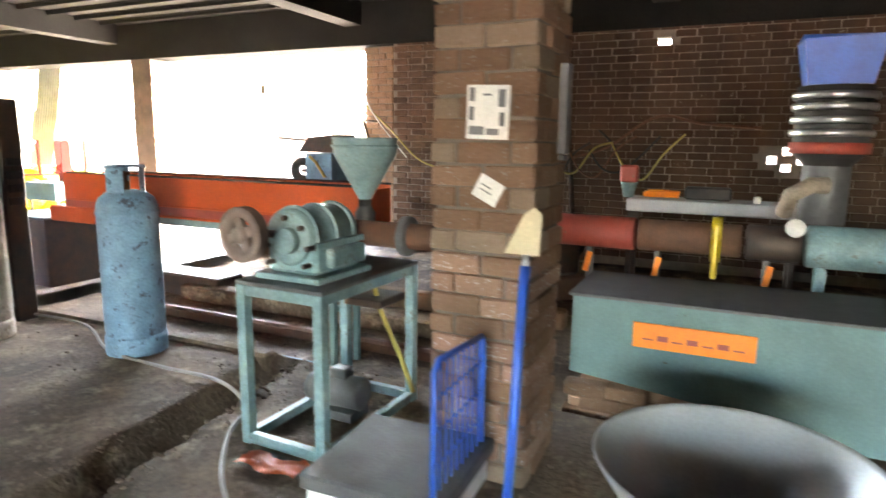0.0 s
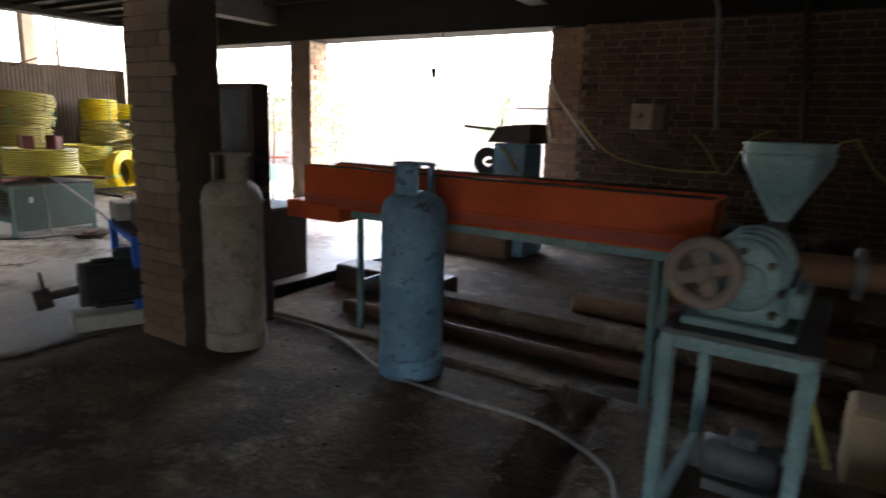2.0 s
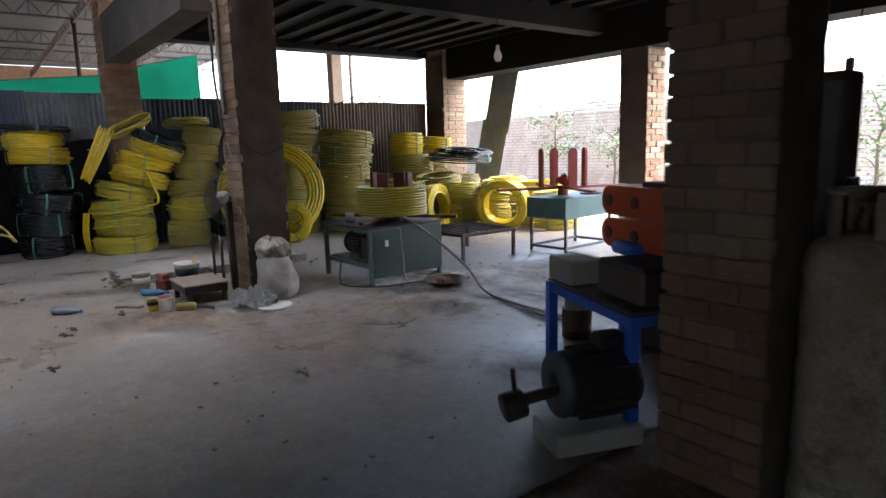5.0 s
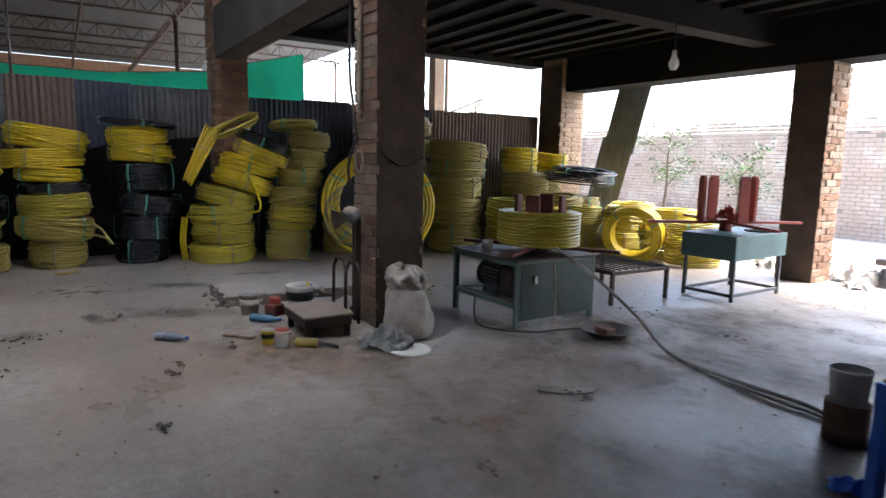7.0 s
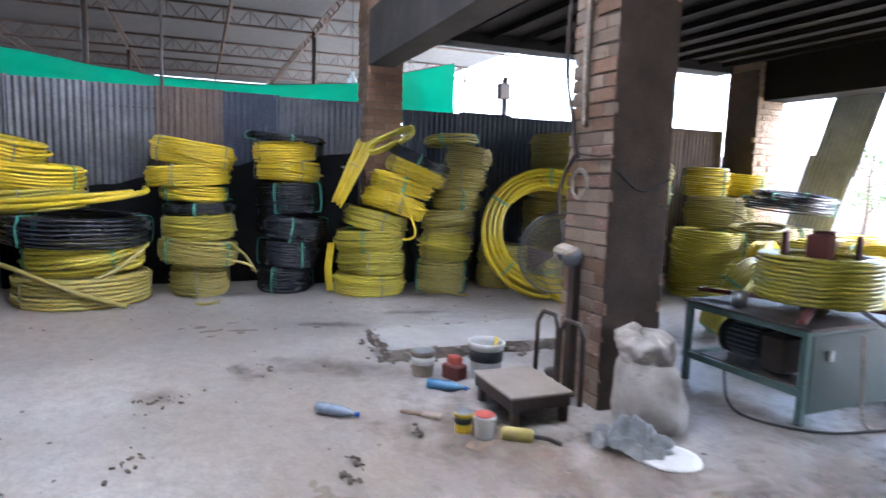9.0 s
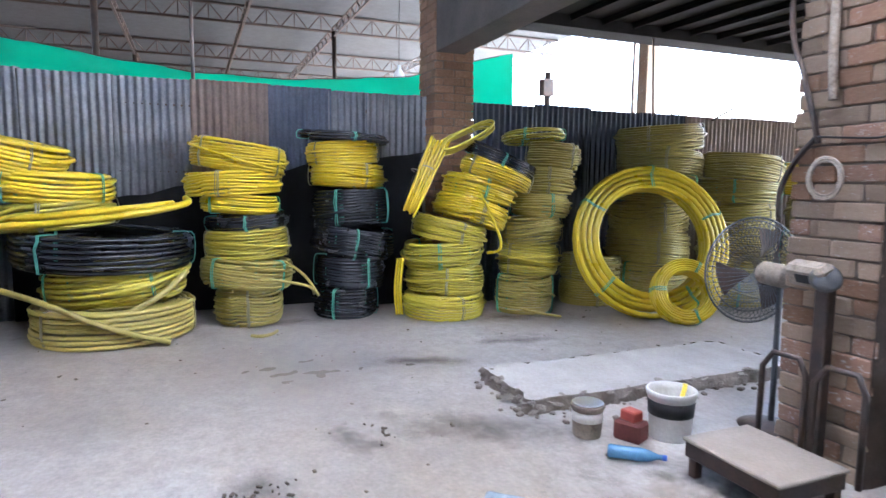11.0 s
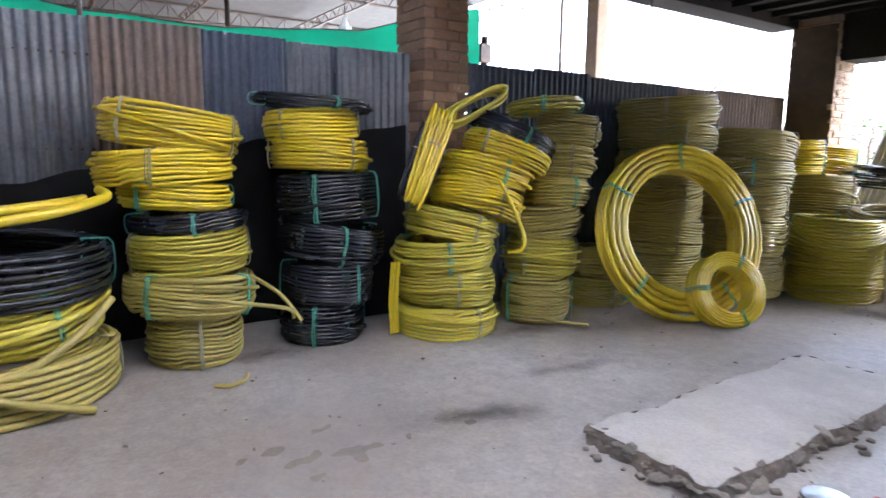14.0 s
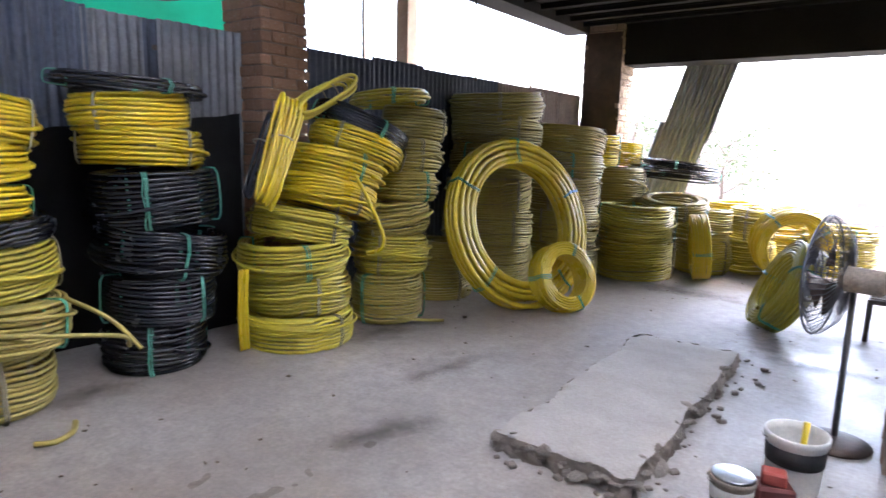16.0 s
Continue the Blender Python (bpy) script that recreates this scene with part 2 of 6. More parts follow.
ORANGE = mat("orange_red_paint", (0.62, 0.1, 0.025), (0.46, 0.075, 0.025), 0.5, scale=2.5, bump=0.1, spots=(0.28, 0.06, 0.03), spot_size=8, spot_at=0.68, spec=0.3)
ORANGE_HI = mat("signal_orange", (0.95, 0.26, 0.01), (0.85, 0.2, 0.01), 0.5, scale=9, bump=0.05, spots=(0.5, 0.16, 0.04), spot_size=25, spot_at=0.66)
RED = mat("faded_red_paint", (0.42, 0.07, 0.05), (0.3, 0.06, 0.045), 0.55, scale=7, bump=0.2, spots=(0.2, 0.12, 0.09), spot_size=15, spot_at=0.63)
ALU = mat("spun_aluminium", (0.62, 0.64, 0.67), (0.5, 0.52, 0.55), 0.36, 0.9, scale=3, fine=120, bump=0.05)
WHITE = mat("dirty_white_plastic", (0.75, 0.74, 0.7), (0.6, 0.58, 0.54), 0.5, scale=6, bump=0.08, spots=(0.35, 0.3, 0.24), spot_size=14, spot_at=0.68)
PAPER = mat("white_paper", (0.8, 0.79, 0.76), (0.7, 0.69, 0.66), 0.8, scale=10, bump=0.1)
INK = mat("grey_print", (0.2, 0.2, 0.21), (0.12, 0.12, 0.13), 0.8, bump=0)
BLACK = mat("black_rubber", (0.025, 0.025, 0.028), (0.05, 0.048, 0.045), 0.6, scale=8, bump=0.2, spec=0.2)
YEL = mat("yellow_pipe", (0.7, 0.515, 0.02), (0.58, 0.42, 0.02), 0.3, scale=3, fine=40, bump=0.05, vary=0.12, grime=0.12)
YEL_OLD = mat("dusty_yellow_pipe", (0.4, 0.325, 0.075), (0.28, 0.225, 0.065), 0.42, scale=3, fine=40, bump=0.1, vary=0.15, spots=(0.34, 0.27, 0.14), spot_size=4, spot_at=0.6, grime=0.3)
YEL_GRN = mat("greenish_yellow_pipe", (0.53, 0.44, 0.04), (0.38, 0.315, 0.045), 0.36, scale=3, fine=40, bump=0.08, vary=0.15, spots=(0.36, 0.29, 0.13), spot_size=4, spot_at=0.62, grime=0.25)
PIPE_BLK = mat("black_pipe", (0.012, 0.013, 0.018), (0.022, 0.024, 0.03), 0.26, scale=4, fine=40, bump=0.03, vary=0.2, spots=(0.055, 0.055, 0.06), spot_size=4, spot_at=0.64, spot_soft=0.15, rv=0.06)
STRAP = mat("green_strap", (0.1, 0.42, 0.3), (0.08, 0.3, 0.22), 0.45, bump=0.05)
STRAP_GREY = mat("dusty_strap", (0.36, 0.34, 0.25), (0.22, 0.19, 0.13), 0.6, bump=0.05)
WOOD = mat("old_board", (0.3, 0.2, 0.13), (0.2, 0.13, 0.08), 0.8, scale=5, bump=0.3, spec=0.2)
SACK = mat("woven_sack", (0.5, 0.49, 0.46), (0.36, 0.34, 0.31), 0.75, scale=7, fine=180, bump=0.35, spots=(0.3, 0.26, 0.22), spot_size=8, spot_at=0.66)
PULLEY = mat("dusty_cast_iron", (0.3, 0.235, 0.205), (0.17, 0.12, 0.1), 0.75, 0.15, scale=9, bump=0.4)
PANEL_GREY = mat("pale_grey_paint", (0.5, 0.52, 0.55), (0.36, 0.38, 0.42), 0.55, scale=5, bump=0.15, spots=(0.16, 0.15, 0.16), spot_size=9, spot_at=0.64)
BASIN = mat("dull_aluminium", (0.6, 0.62, 0.64), (0.5, 0.52, 0.54), 0.42, 0.45, scale=3, fine=90, bump=0.05)
PALE_CREAM = mat("cream_plastic", (0.62, 0.54, 0.37), (0.5, 0.43, 0.29), 0.55, scale=6, bump=0.08)
DUSTY_TAN = mat("dusty_tan_paint", (0.34, 0.285, 0.235), (0.25, 0.205, 0.165), 0.75, scale=4, bump=0.2, spots=(0.26, 0.2, 0.16), spot_size=9, spot_at=0.66)
GREY_PIPE = mat("dusty_grey_pipe", (0.3, 0.275, 0.25), (0.2, 0.18, 0.16), 0.6, scale=5, bump=0.1)
LEAF = mat("leaf", (0.06, 0.13, 0.03), (0.1, 0.17, 0.05), 0.6, scale=4, bump=0, vary=0.3)
BARK = mat("bark", (0.16, 0.12, 0.09), (0.1, 0.08, 0.06), 0.9, scale=12, bump=0.6)
GREYBLK = mat("grey_cast_iron", (0.16, 0.165, 0.17), (0.09, 0.09, 0.095), 0.6, 0.4, scale=9, bump=0.3)
SLABM = mat("broken_slab", (0.45, 0.42, 0.385), (0.34, 0.31, 0.28), 0.85, scale=3, fine=60, bump=0.4)
MAROON = mat("maroon_block", (0.16, 0.05, 0.045), (0.1, 0.035, 0.03), 0.6, bump=0.1, spec=0.2)
CARDBOARD = mat("cardboard", (0.42, 0.3, 0.18), (0.34, 0.24, 0.15), 0.85, bump=0.1)


def sheer(name, col, amount, rough=0.6):
    """A thin material that lets part of the daylight through."""
    m = mat(name, col, None, rough, bump=0.05, spec=0.15)
    t = m.node_tree
    out, b = t.nodes["Material Output"], t.nodes["Principled BSDF"]
    tr, mx = t.nodes.new("ShaderNodeBsdfTranslucent"), t.nodes.new("ShaderNodeMixShader")
    tr.inputs[0].default_value = (*col, 1)
    mx.inputs[0].default_value = amount
    t.links.new(b.outputs[0], mx.inputs[1])
    t.links.new(tr.outputs[0], mx.inputs[2])
    t.links.new(mx.outputs[0], out.inputs[0])
    return m


CLOTH = sheer("green_shade_net", (0.02, 0.42, 0.24), 0.6)
ROOFING = sheer("pale_roof_sheet", (0.13, 0.14, 0.145), 0.004, 0.85)
SKYLIGHT = sheer("dusty_fibreglass", (0.8, 0.79, 0.76), 0.9, 0.5)
BULB = sheer("milky_glass", (0.85, 0.85, 0.85), 0.5, 0.2)

# ---- structure ----
part("ground", grid(Geo(), 2, 2, lambda a, b: (-300 + 600 * a, -300 + 600 * b, -0.45)), YARD)
tagged(bpy.data.objects["ground"], "pale dusty open ground", "ground", "", "structure")
# Out of view; dark ground chosen to keep bounce light off the ceiling.
slab("yard_south", "unseen dirt ground behind, kept dark to limit bounce light", (-5, -30, -0.6, 12, -7.35, -0.03), DIRT)
slab("yard", "pale broken concrete yard outside the openings", (-34, 9.25, -0.6, 12, 18, -0.02), YARD)


def floor_grid(name, label, x0, x1, y0, y1, n, material, height):
    g = Geo()
    nx, ny = max(2, int((x1 - x0) / n)), max(2, int((y1 - y0) / n))
    grid(g, nx, ny, lambda a, b: (x0 + (x1 - x0) * a, y0 + (y1 - y0) * b, height(x0 + (x1 - x0) * a, y0 + (y1 - y0) * b)))
    return tagged(part(name, g, material), label, "floor", "", "structure")


floor_grid("floor_concrete", "worn grey concrete floor with stains", -13.5, -3.5, -7, 9.25, 0.25, CONCRETE,
           lambda x, y: 0.006 * noise.noise((x * 0.6, y * 0.6, 3)))
floor_grid("floor_shed", "dusty dirt ground under the open shed", -36, -13.5, -12, 9.25, 1.0, DIRT, lambda x, y: -0.03)


def dirt_height(x, y):
    z = 0.014 * noise.noise((x * 1.7, y * 1.7, 0)) + 0.008 * noise.noise((x * 6, y * 6, 1)) - 0.012
    d = abs(x + 0.28 + 0.16 * (y - 2.6) + 0.05 * noise.noise((0, y * 3, 5)))      # a narrow drain
    if 1.2 < y < 3.8:
        z -= 0.16 * max(0.0, 1 - (d / 0.13) ** 4) if d < 0.13 else 0
    if y > 3.86:
        z -= 0.1 * min(1.0, (y - 3.86) / 0.12)
    return z


floor_grid("floor_dirt", "dark packed dirt floor with a drain", -3.5, 6, -7, 9.25, 0.055, DIRT, dirt_height)

BRICKS = []
for k in range(4):
    g = Geo()
    box(g, -0.5, -0.5, -0.5, 0.5, 0.5, 0.5, 0.06)
    random.seed(k + 3)
    g.v = [(x + rnd(-.02, .02), y + rnd(-.03, .03), z + rnd(-.035, .035)) for x, y, z in g.v]
    BRICKS.append(g)


def brick_meshes(tag, material):
    out = []
    for g in BRICKS:
        me = g.mesh("brick_" + tag)
        me.materials.append(material)
        out.append(me)
    return out


BM_CLAY, BM_PALE = brick_meshes("clay", BRICK), brick_meshes("pale", BRICK_PALE)
BM_WHITE, BM_DARK = brick_meshes("flaked", BRICK_WHITE), brick_meshes("dark", BRICK_DARK)


def brick(parent, meshes, c, size, rz=0.0):
    ob = new("brick", random.choice(meshes))
    ob.parent = parent
    ob.matrix_basis = Matrix.LocRotScale((c[0] + rnd(-.006, .006), c[1] + rnd(-.006, .006), c[2] + rnd(-.003, .003)),
                                         Euler((rnd(-.02, .02), rnd(-.02, .02), rz + rnd(-.02, .02))), (size[0], size[1], size[2]))


PILLARS = []


def pillar(name, label, x0, x1, y0, y1, z1, choose):
    core = slab(name, label, (x0 + .02, y0 + .02, -0.3, x1 - .02, y1 - .02, z1), MORTAR, category="pillar")
    PILLARS.append((core, x0, x1, y0, y1, z1, choose))
    return core


def lay_pillar(core, x0, x1, y0, y1, z1, choose):
    k, z = 0, 0.0
    W, D = x1 - x0, y1 - y0
    while z < z1 - 0.08:
        zc = z + 0.041
        if k % 2 == 0:
            for y in (y0 + .055, y1 - .055):
                for i in (0, 1):
                    brick(core, choose(zc), (x0 + W * (.25 + .5 * i), y, zc), (W / 2 - .012, .11, .079))
            for x in (x0 + .055, x1 - .055):
                brick(core, choose(zc), (x, (y0 + y1) / 2, zc), (.11, D - .24, .079))
        else:
            for x in (x0 + .055, x1 - .055):
                for i in (0, 1):
                    brick(core, choose(zc), (x, y0 + D * (.25 + .5 * i), zc), (.11, D / 2 - .012, .079))
            for y in (y0 + .055, y1 - .055):
                brick(core, choose(zc), ((x0 + x1) / 2, y, zc), (W - .24, .11, .079))
        z += 0.0895
        k += 1


def mixed(z):
    return random.choice((BM_CLAY, BM_CLAY, BM_PALE))


pillar("pillar_a", "brown brick pillar with flaking whitewash", 1.025, 1.475, 3.0, 3.45, 3.4,
       lambda z: random.choice((BM_WHITE, BM_WHITE, BM_CLAY)) if 0.1 < z < 0.95 else mixed(z))
pillar("pillar_b", "pale brick pillar with reddish damp lower part", -3.28, -2.82, 2.93, 3.28, 3.4,
       lambda z: BM_CLAY if z < 0.95 else BM_PALE)
pillar("pillar_c", "dusty brick pillar hung with cables", -8.42, -7.94, 2.82, 3.29, 3.4, lambda z: random.choice((BM_PALE, BM_PALE, BM_WHITE, BM_CLAY)))
pillar("pillar_e", "brown brick pillar at the sheet wall", -13.18, -12.68, 2.5, 2.99, 3.9, lambda z: BM_CLAY)
pillar("pillar_d", "brick pillar between the two wide openings", -7.8, -7.31, 8.72, 9.2, 2.8, lambda z: random.choice((BM_PALE, BM_CLAY)))
pillar("pillar_corner", "brick corner pillar beside the opening", -12.68, -12.06, 8.6, 9.2, 3.4, lambda z: BM_PALE)
pillar("pillar_opening", "ragged brick edge of the back wall", -2.87, -2.39, 8.72, 9.2, 2.78, lambda z: BM_CLAY)

SHADED_PLASTER = mat("shaded_plaster", (0.125, 0.095, 0.076), (0.07, 0.055, 0.046), 0.95, scale=5, fine=60, bump=0.5, spots=(0.12, 0.09, 0.07), spot_size=8, spot_at=0.63, spec=0.08)


def plaster(x0, y0, x1, y1, z1, seed):
    """A rough coat of plaster on one pillar face, shade put into its dark colour, ragged at its edges."""
    g = Geo()
    along_x = (x1 - x0) > (y1 - y0)
    n = int(z1 / .045)

    def f(a, b):
        r = .012 * noise.noise((a * 2, b * n * .7, seed)) if a in (0, 1) else 0.0
        q = .003 * noise.noise((a * 6, b * 60, seed + 3))
        e = -.012 if a in (0, 1) else 0.0
        return (x0 + (x1 - x0) * a + r, y0 - q - e, z1 * b) if along_x else (x1 + q + e, y0 + (y1 - y0) * a + r, z1 * b)
    grid(g, 8, n, f)
    return g


# Dark coat only on faces turned from the light: shade as colour.
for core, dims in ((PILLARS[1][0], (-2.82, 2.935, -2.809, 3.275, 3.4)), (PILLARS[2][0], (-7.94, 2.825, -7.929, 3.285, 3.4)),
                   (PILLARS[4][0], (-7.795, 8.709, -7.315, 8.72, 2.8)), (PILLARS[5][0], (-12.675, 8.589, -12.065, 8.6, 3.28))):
    part("plaster", plaster(*dims, dims[0]), SHADED_PLASTER, core, "plaster coat darkened for the pillar's shaded side")

# back wall with small air holes
HOLES = [(2.57, 1.27), (2.72, 1.37), (2.87, 1.27), (2.72, 1.18), (1.3, 2.65)]
core = thing("wall_north", "sooty brick back wall with small air holes", "wall", kind="structure")
g, xs = Geo(), [-2.39, 1.22, 1.38, 2.52, 2.62, 2.67, 2.77, 2.82, 2.92, 6.0]
for x0, x1 in zip(xs, xs[1:]):
    hit = [(z - .045, z + .045) for x, z in HOLES if x0 < x < x1]
    z = -0.3
    for a, b in sorted(hit):
        box(g, x0, 8.735, z, x1, 8.95, a, 0)
        z = b
    box(g, x0, 8.735, z, x1, 8.95, 3.4, 0)
part("mortar_bed", g, MORTAR, core)
WALL_N = core


def lay_wall():
    rest, z, k, count = Geo(), 0.0, 0, 0
    while z < 3.3:
        zc, x = z + .041, -2.39 + (0.06 if k % 2 else 0.0)
        while x < 5.9:
            if not any(abs(x + .115 - hx) < .17 and abs(zc - hz) < .09 for hx, hz in HOLES):
                if x < -0.2:
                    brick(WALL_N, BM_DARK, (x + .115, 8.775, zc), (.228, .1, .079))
                else:
                    s = len(rest.v)
                    g0 = random.choice(BRICKS)
                    rest.add(g0.v, g0.f)
                    rest.turn(Matrix.LocRotScale((x + .115 + rnd(-.004, .004), 8.775 + rnd(-.004, .004), zc), Euler((0, 0, rnd(-.01, .01))), (.228, .1, .079)), s)
            x += 0.2385
        z += 0.0895
        k += 1
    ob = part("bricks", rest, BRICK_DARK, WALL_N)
    tagged(ob, kind="stuff")


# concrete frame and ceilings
slab("lintel_north", "near-black concrete lintel over the openings", (-12.68, 8.7, 2.8, 6.0, 9.22, 3.4), RCC)
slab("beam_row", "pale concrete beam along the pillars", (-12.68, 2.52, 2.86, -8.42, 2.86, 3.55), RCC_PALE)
slab("beam_row_mid", "near-black concrete beam along the pillars", (-7.94, 2.9, 3.0, -3.28, 3.3, 3.55), RCC)
slab("beam_row_east", "near-black concrete beam along the pillars", (-2.82, 3.0, 3.0, 1.025, 3.4, 3.55), RCC)
slab("beam_row_end", "near-black concrete beam along the pillars", (1.475, 3.0, 3.0, 6.0, 3.4, 3.55), RCC)
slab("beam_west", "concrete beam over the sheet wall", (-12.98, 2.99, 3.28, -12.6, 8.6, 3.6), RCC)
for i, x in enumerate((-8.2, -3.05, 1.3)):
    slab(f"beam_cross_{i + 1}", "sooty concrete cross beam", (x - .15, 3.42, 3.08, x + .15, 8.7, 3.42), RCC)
slab("ceiling_north", "near-black concrete ceiling", (-13.0, 2.86, 3.42, 6.2, 9.3, 3.6), RCC)
slab("ceiling_south", "near-black concrete ceiling", (-6.9, -7.2, 3.42, 6.2, 2.86, 3.6), RCC)
for i in range(11):
    y = 3.75 + 0.46 * i
    g = Geo()
    for x0, x1 in ((-12.6, -8.36), (-8.04, -3.21), (-2.89, 1.14), (1.46, 6.0)):
        box(g, x0, y - .022, 3.4, x1, y + .022, 3.422, .003)
        box(g, x0, y - .006, 3.35, x1, y + .006, 3.4, .002)
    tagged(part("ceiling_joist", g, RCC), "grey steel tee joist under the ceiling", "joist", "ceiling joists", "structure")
# Unseen panel added to stop daylight leaking in over the concrete roof.
slab("gable_infill", "unseen panel added to block daylight over the concrete roof", (-6.9, -7.2, 3.6, -6.82, 10.6, 5.9), RCC)
# Unseen wall, its height set to cut daylight on sheets and coils.
slab("shed_wall_south", "unseen wall added to cut daylight from the south", (-38, -7.3, -0.4, -5.42, -7.0, 5.3), BRICK)
# Unseen dark ground, added so little light bounces up to the roof.
slab("road_south", "unseen dark ground added to limit bounce light on the roof", (-90, -45, -0.44, -5.0, -7.35, -0.3), DARK_GROUND)
# Added out of view as well, to keep western daylight off the roof.
slab("shed_wall_west", "unseen wall added to cut daylight from the west", (-38.3, -7.3, -0.4, -38, 10.7, 5.85), BRICK)
# Unseen walls and lintel, added to shape the daylight from behind.
slab("wall_south", "unseen brick wall added behind to hold back daylight", (-5.42, -7.3, -0.3, 1.2, -7.0, 3.42), BRICK)
slab("wall_south_end", "unseen brick wall added behind to hold back daylight", (4.8, -7.3, -0.3, 6.2, -7.0, 3.42), BRICK)
slab("lintel_south", "unseen block over the gap behind, limits sky light", (1.2, -7.3, 2.45, 4.8, -7.0, 3.42), BRICK)
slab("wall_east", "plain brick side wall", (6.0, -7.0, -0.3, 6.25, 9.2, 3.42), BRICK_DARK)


SLAB_EDGE = mat("crumbled_concrete", (0.3, 0.255, 0.215), (0.16, 0.134, 0.112), 0.95, scale=8, fine=50, bump=1.0)
SHADE_SHEET = mat("black_shade_sheet", (0.007, 0.007, 0.008), (0.012, 0.012, 0.013), 0.7, scale=4, fine=30, bump=0.3, spec=0.1)


# corrugated sheets
def corrugated(width, h, amp=0.016, pitch=0.076, wave=0.0, rag=0.0):
    """A corrugated sheet in the y-z plane, 1.6 mm thick."""
    g = Geo()
    n = int(width / pitch * 6)
    for off, flip in ((0.0, False), (-0.0016, True)):
        vs, fs = [], []
        for i in range(n + 1):
            y = width * i / n
            x = amp * math.sin(2 * math.pi * y / pitch) + off
            top = h + rag * noise.noise((y * 9, h * 5, 2))
            for j in range(4):
                vs.append((x + wave * noise.noise((y * 1.3, j * 0.9, h)), y, top * j / 3))
        for i in range(n):
            for j in range(3):
                q = (i * 4 + j, (i + 1) * 4 + j, (i + 1) * 4 + j + 1, i * 4 + j + 1)
                fs.append(q[::-1] if flip else q)
        g.add(vs, fs, True)
    return g


def sheet_wall(name, label, x, y0, y1, top, order):
    wall = thing(name, label, "wall", kind="structure")
    y, i = y0, 0
    while y < y1 - 0.05:
        m, w = order[i % len(order)]
        w = min(w, y1 - y)
        part("sheet", corrugated(w + .03, top + rnd(-.02, .02), wave=.02, rag=.006), m, wall, m=pose(x + (0.006 if i % 2 else 0), y, -0.05, 0, rnd(-.4, .4), 0))
        y += w
        i += 1
    for z in (0.6, 1.5, 2.2):
        part("rail", tube(Geo(), [(x - .04, y0, z), (x - .04, y1, z)], .02, 6), STEEL_DARK, wall)
    return wall


sheet_wall("wall_west_sheets", "patched corrugated iron sheet wall, partly rusty", -13.32, -7.0, 2.6, 2.52,
           [(TIN, .8), (TIN_RUST, .8), (TIN, .8), (TIN, .8), (TIN_BLUE, .8), (TIN, .7), (TIN, .72), (TIN, .8), (TIN, .75), (TIN_RUST, .8), (TIN_BLUE, .67), (TIN, .45), (TIN_BLUE, .5), (TIN, .8)])
sheet_wall("wall_west_end", "corrugated iron sheet beside the pillar", -12.97, 1.8, 2.49, 2.45, [(TIN, .7)])
sheet_wall("wall_west_panel", "dark corrugated iron sheets under the open strip", -12.72, 3.0, 8.58, 2.4,
           [(TIN_BLUE, .8), (TIN_BLUE, .8), (TIN_BLUE, .8), (TIN_BLUE, .75), (TIN_RUST, .8), (TIN_RUST, .85), (TIN_RUST, .8), (TIN_RUST, .8)])


# black sheet added along the foot of the iron sheets for the shade there
def hanging(x, y0, y1, z0, z1, seed):
    n = int((y1 - y0) / .06)
    return grid(Geo(), n, 16, lambda a, v: (x + .012 * noise.noise((a * n * .5, v * 3, seed)) + .008 * math.sin(a * n * .9 + v * 3), y0 + (y1 - y0) * a,
                                            -.02 + (z0 + (z1 - z0) * a + .04 * noise.noise((a * n * .22, 3, seed)) + .02) * v))


for dims in ((-13.26, -1.7, 1.79, 1.05, 1.7, 1), (-12.92, 1.84, 2.46, 1.68, 1.76, 2)):
    p = part("polythene_sheet", hanging(*dims), SHADE_SHEET)
    tagged(p, "black sheet added for the shade behind the coil stacks", "plastic sheet")


def stain_material(name, dark, light, most):
    """Dirt that thins out toward the rim of its patch."""
    m = mat(name, dark, light, 0.7, scale=9, bump=0.2)
    t = m.node_tree
    N, L = t.nodes.new, t.links.new
    out, bs = t.nodes["Material Output"], t.nodes["Principled BSDF"]
    tc, ln, no, sub, rg = (N("ShaderNode" + k) for k in ("TexCoord", "VectorMath", "TexNoise", "Math", "MapRange"))
    ln.operation, sub.operation = 'LENGTH', 'SUBTRACT'
    L(tc.outputs["Object"], ln.inputs[0])
    L(N("ShaderNodeNewGeometry").outputs["Position"], no.inputs["Vector"])
    no.inputs["Scale"].default_value, no.inputs["Detail"].default_value, no.inputs["Roughness"].default_value = 4.5, 8.0, 0.7
    L(no.outputs[0], sub.inputs[0])
    half = N("ShaderNodeMath")
    half.operation = 'MULTIPLY'
    half.inputs[1].default_value = 0.42
    L(ln.outputs["Value"], half.inputs[0])
    L(half.outputs[0], sub.inputs[1])
    rg.inputs["From Min"].default_value, rg.inputs["From Max"].default_value, rg.inputs["To Max"].default_value = 0.15, 0.55, most
    L(sub.outputs[0], rg.inputs["Value"])
    tr, mx = N("ShaderNodeBsdfTransparent"), N("ShaderNodeMixShader")
    L(rg.outputs[0], mx.inputs[0])
    L(tr.outputs[0], mx.inputs[1])
    L(bs.outputs[0], mx.inputs[2])
    L(mx.outputs[0], out.inputs[0])
    return m


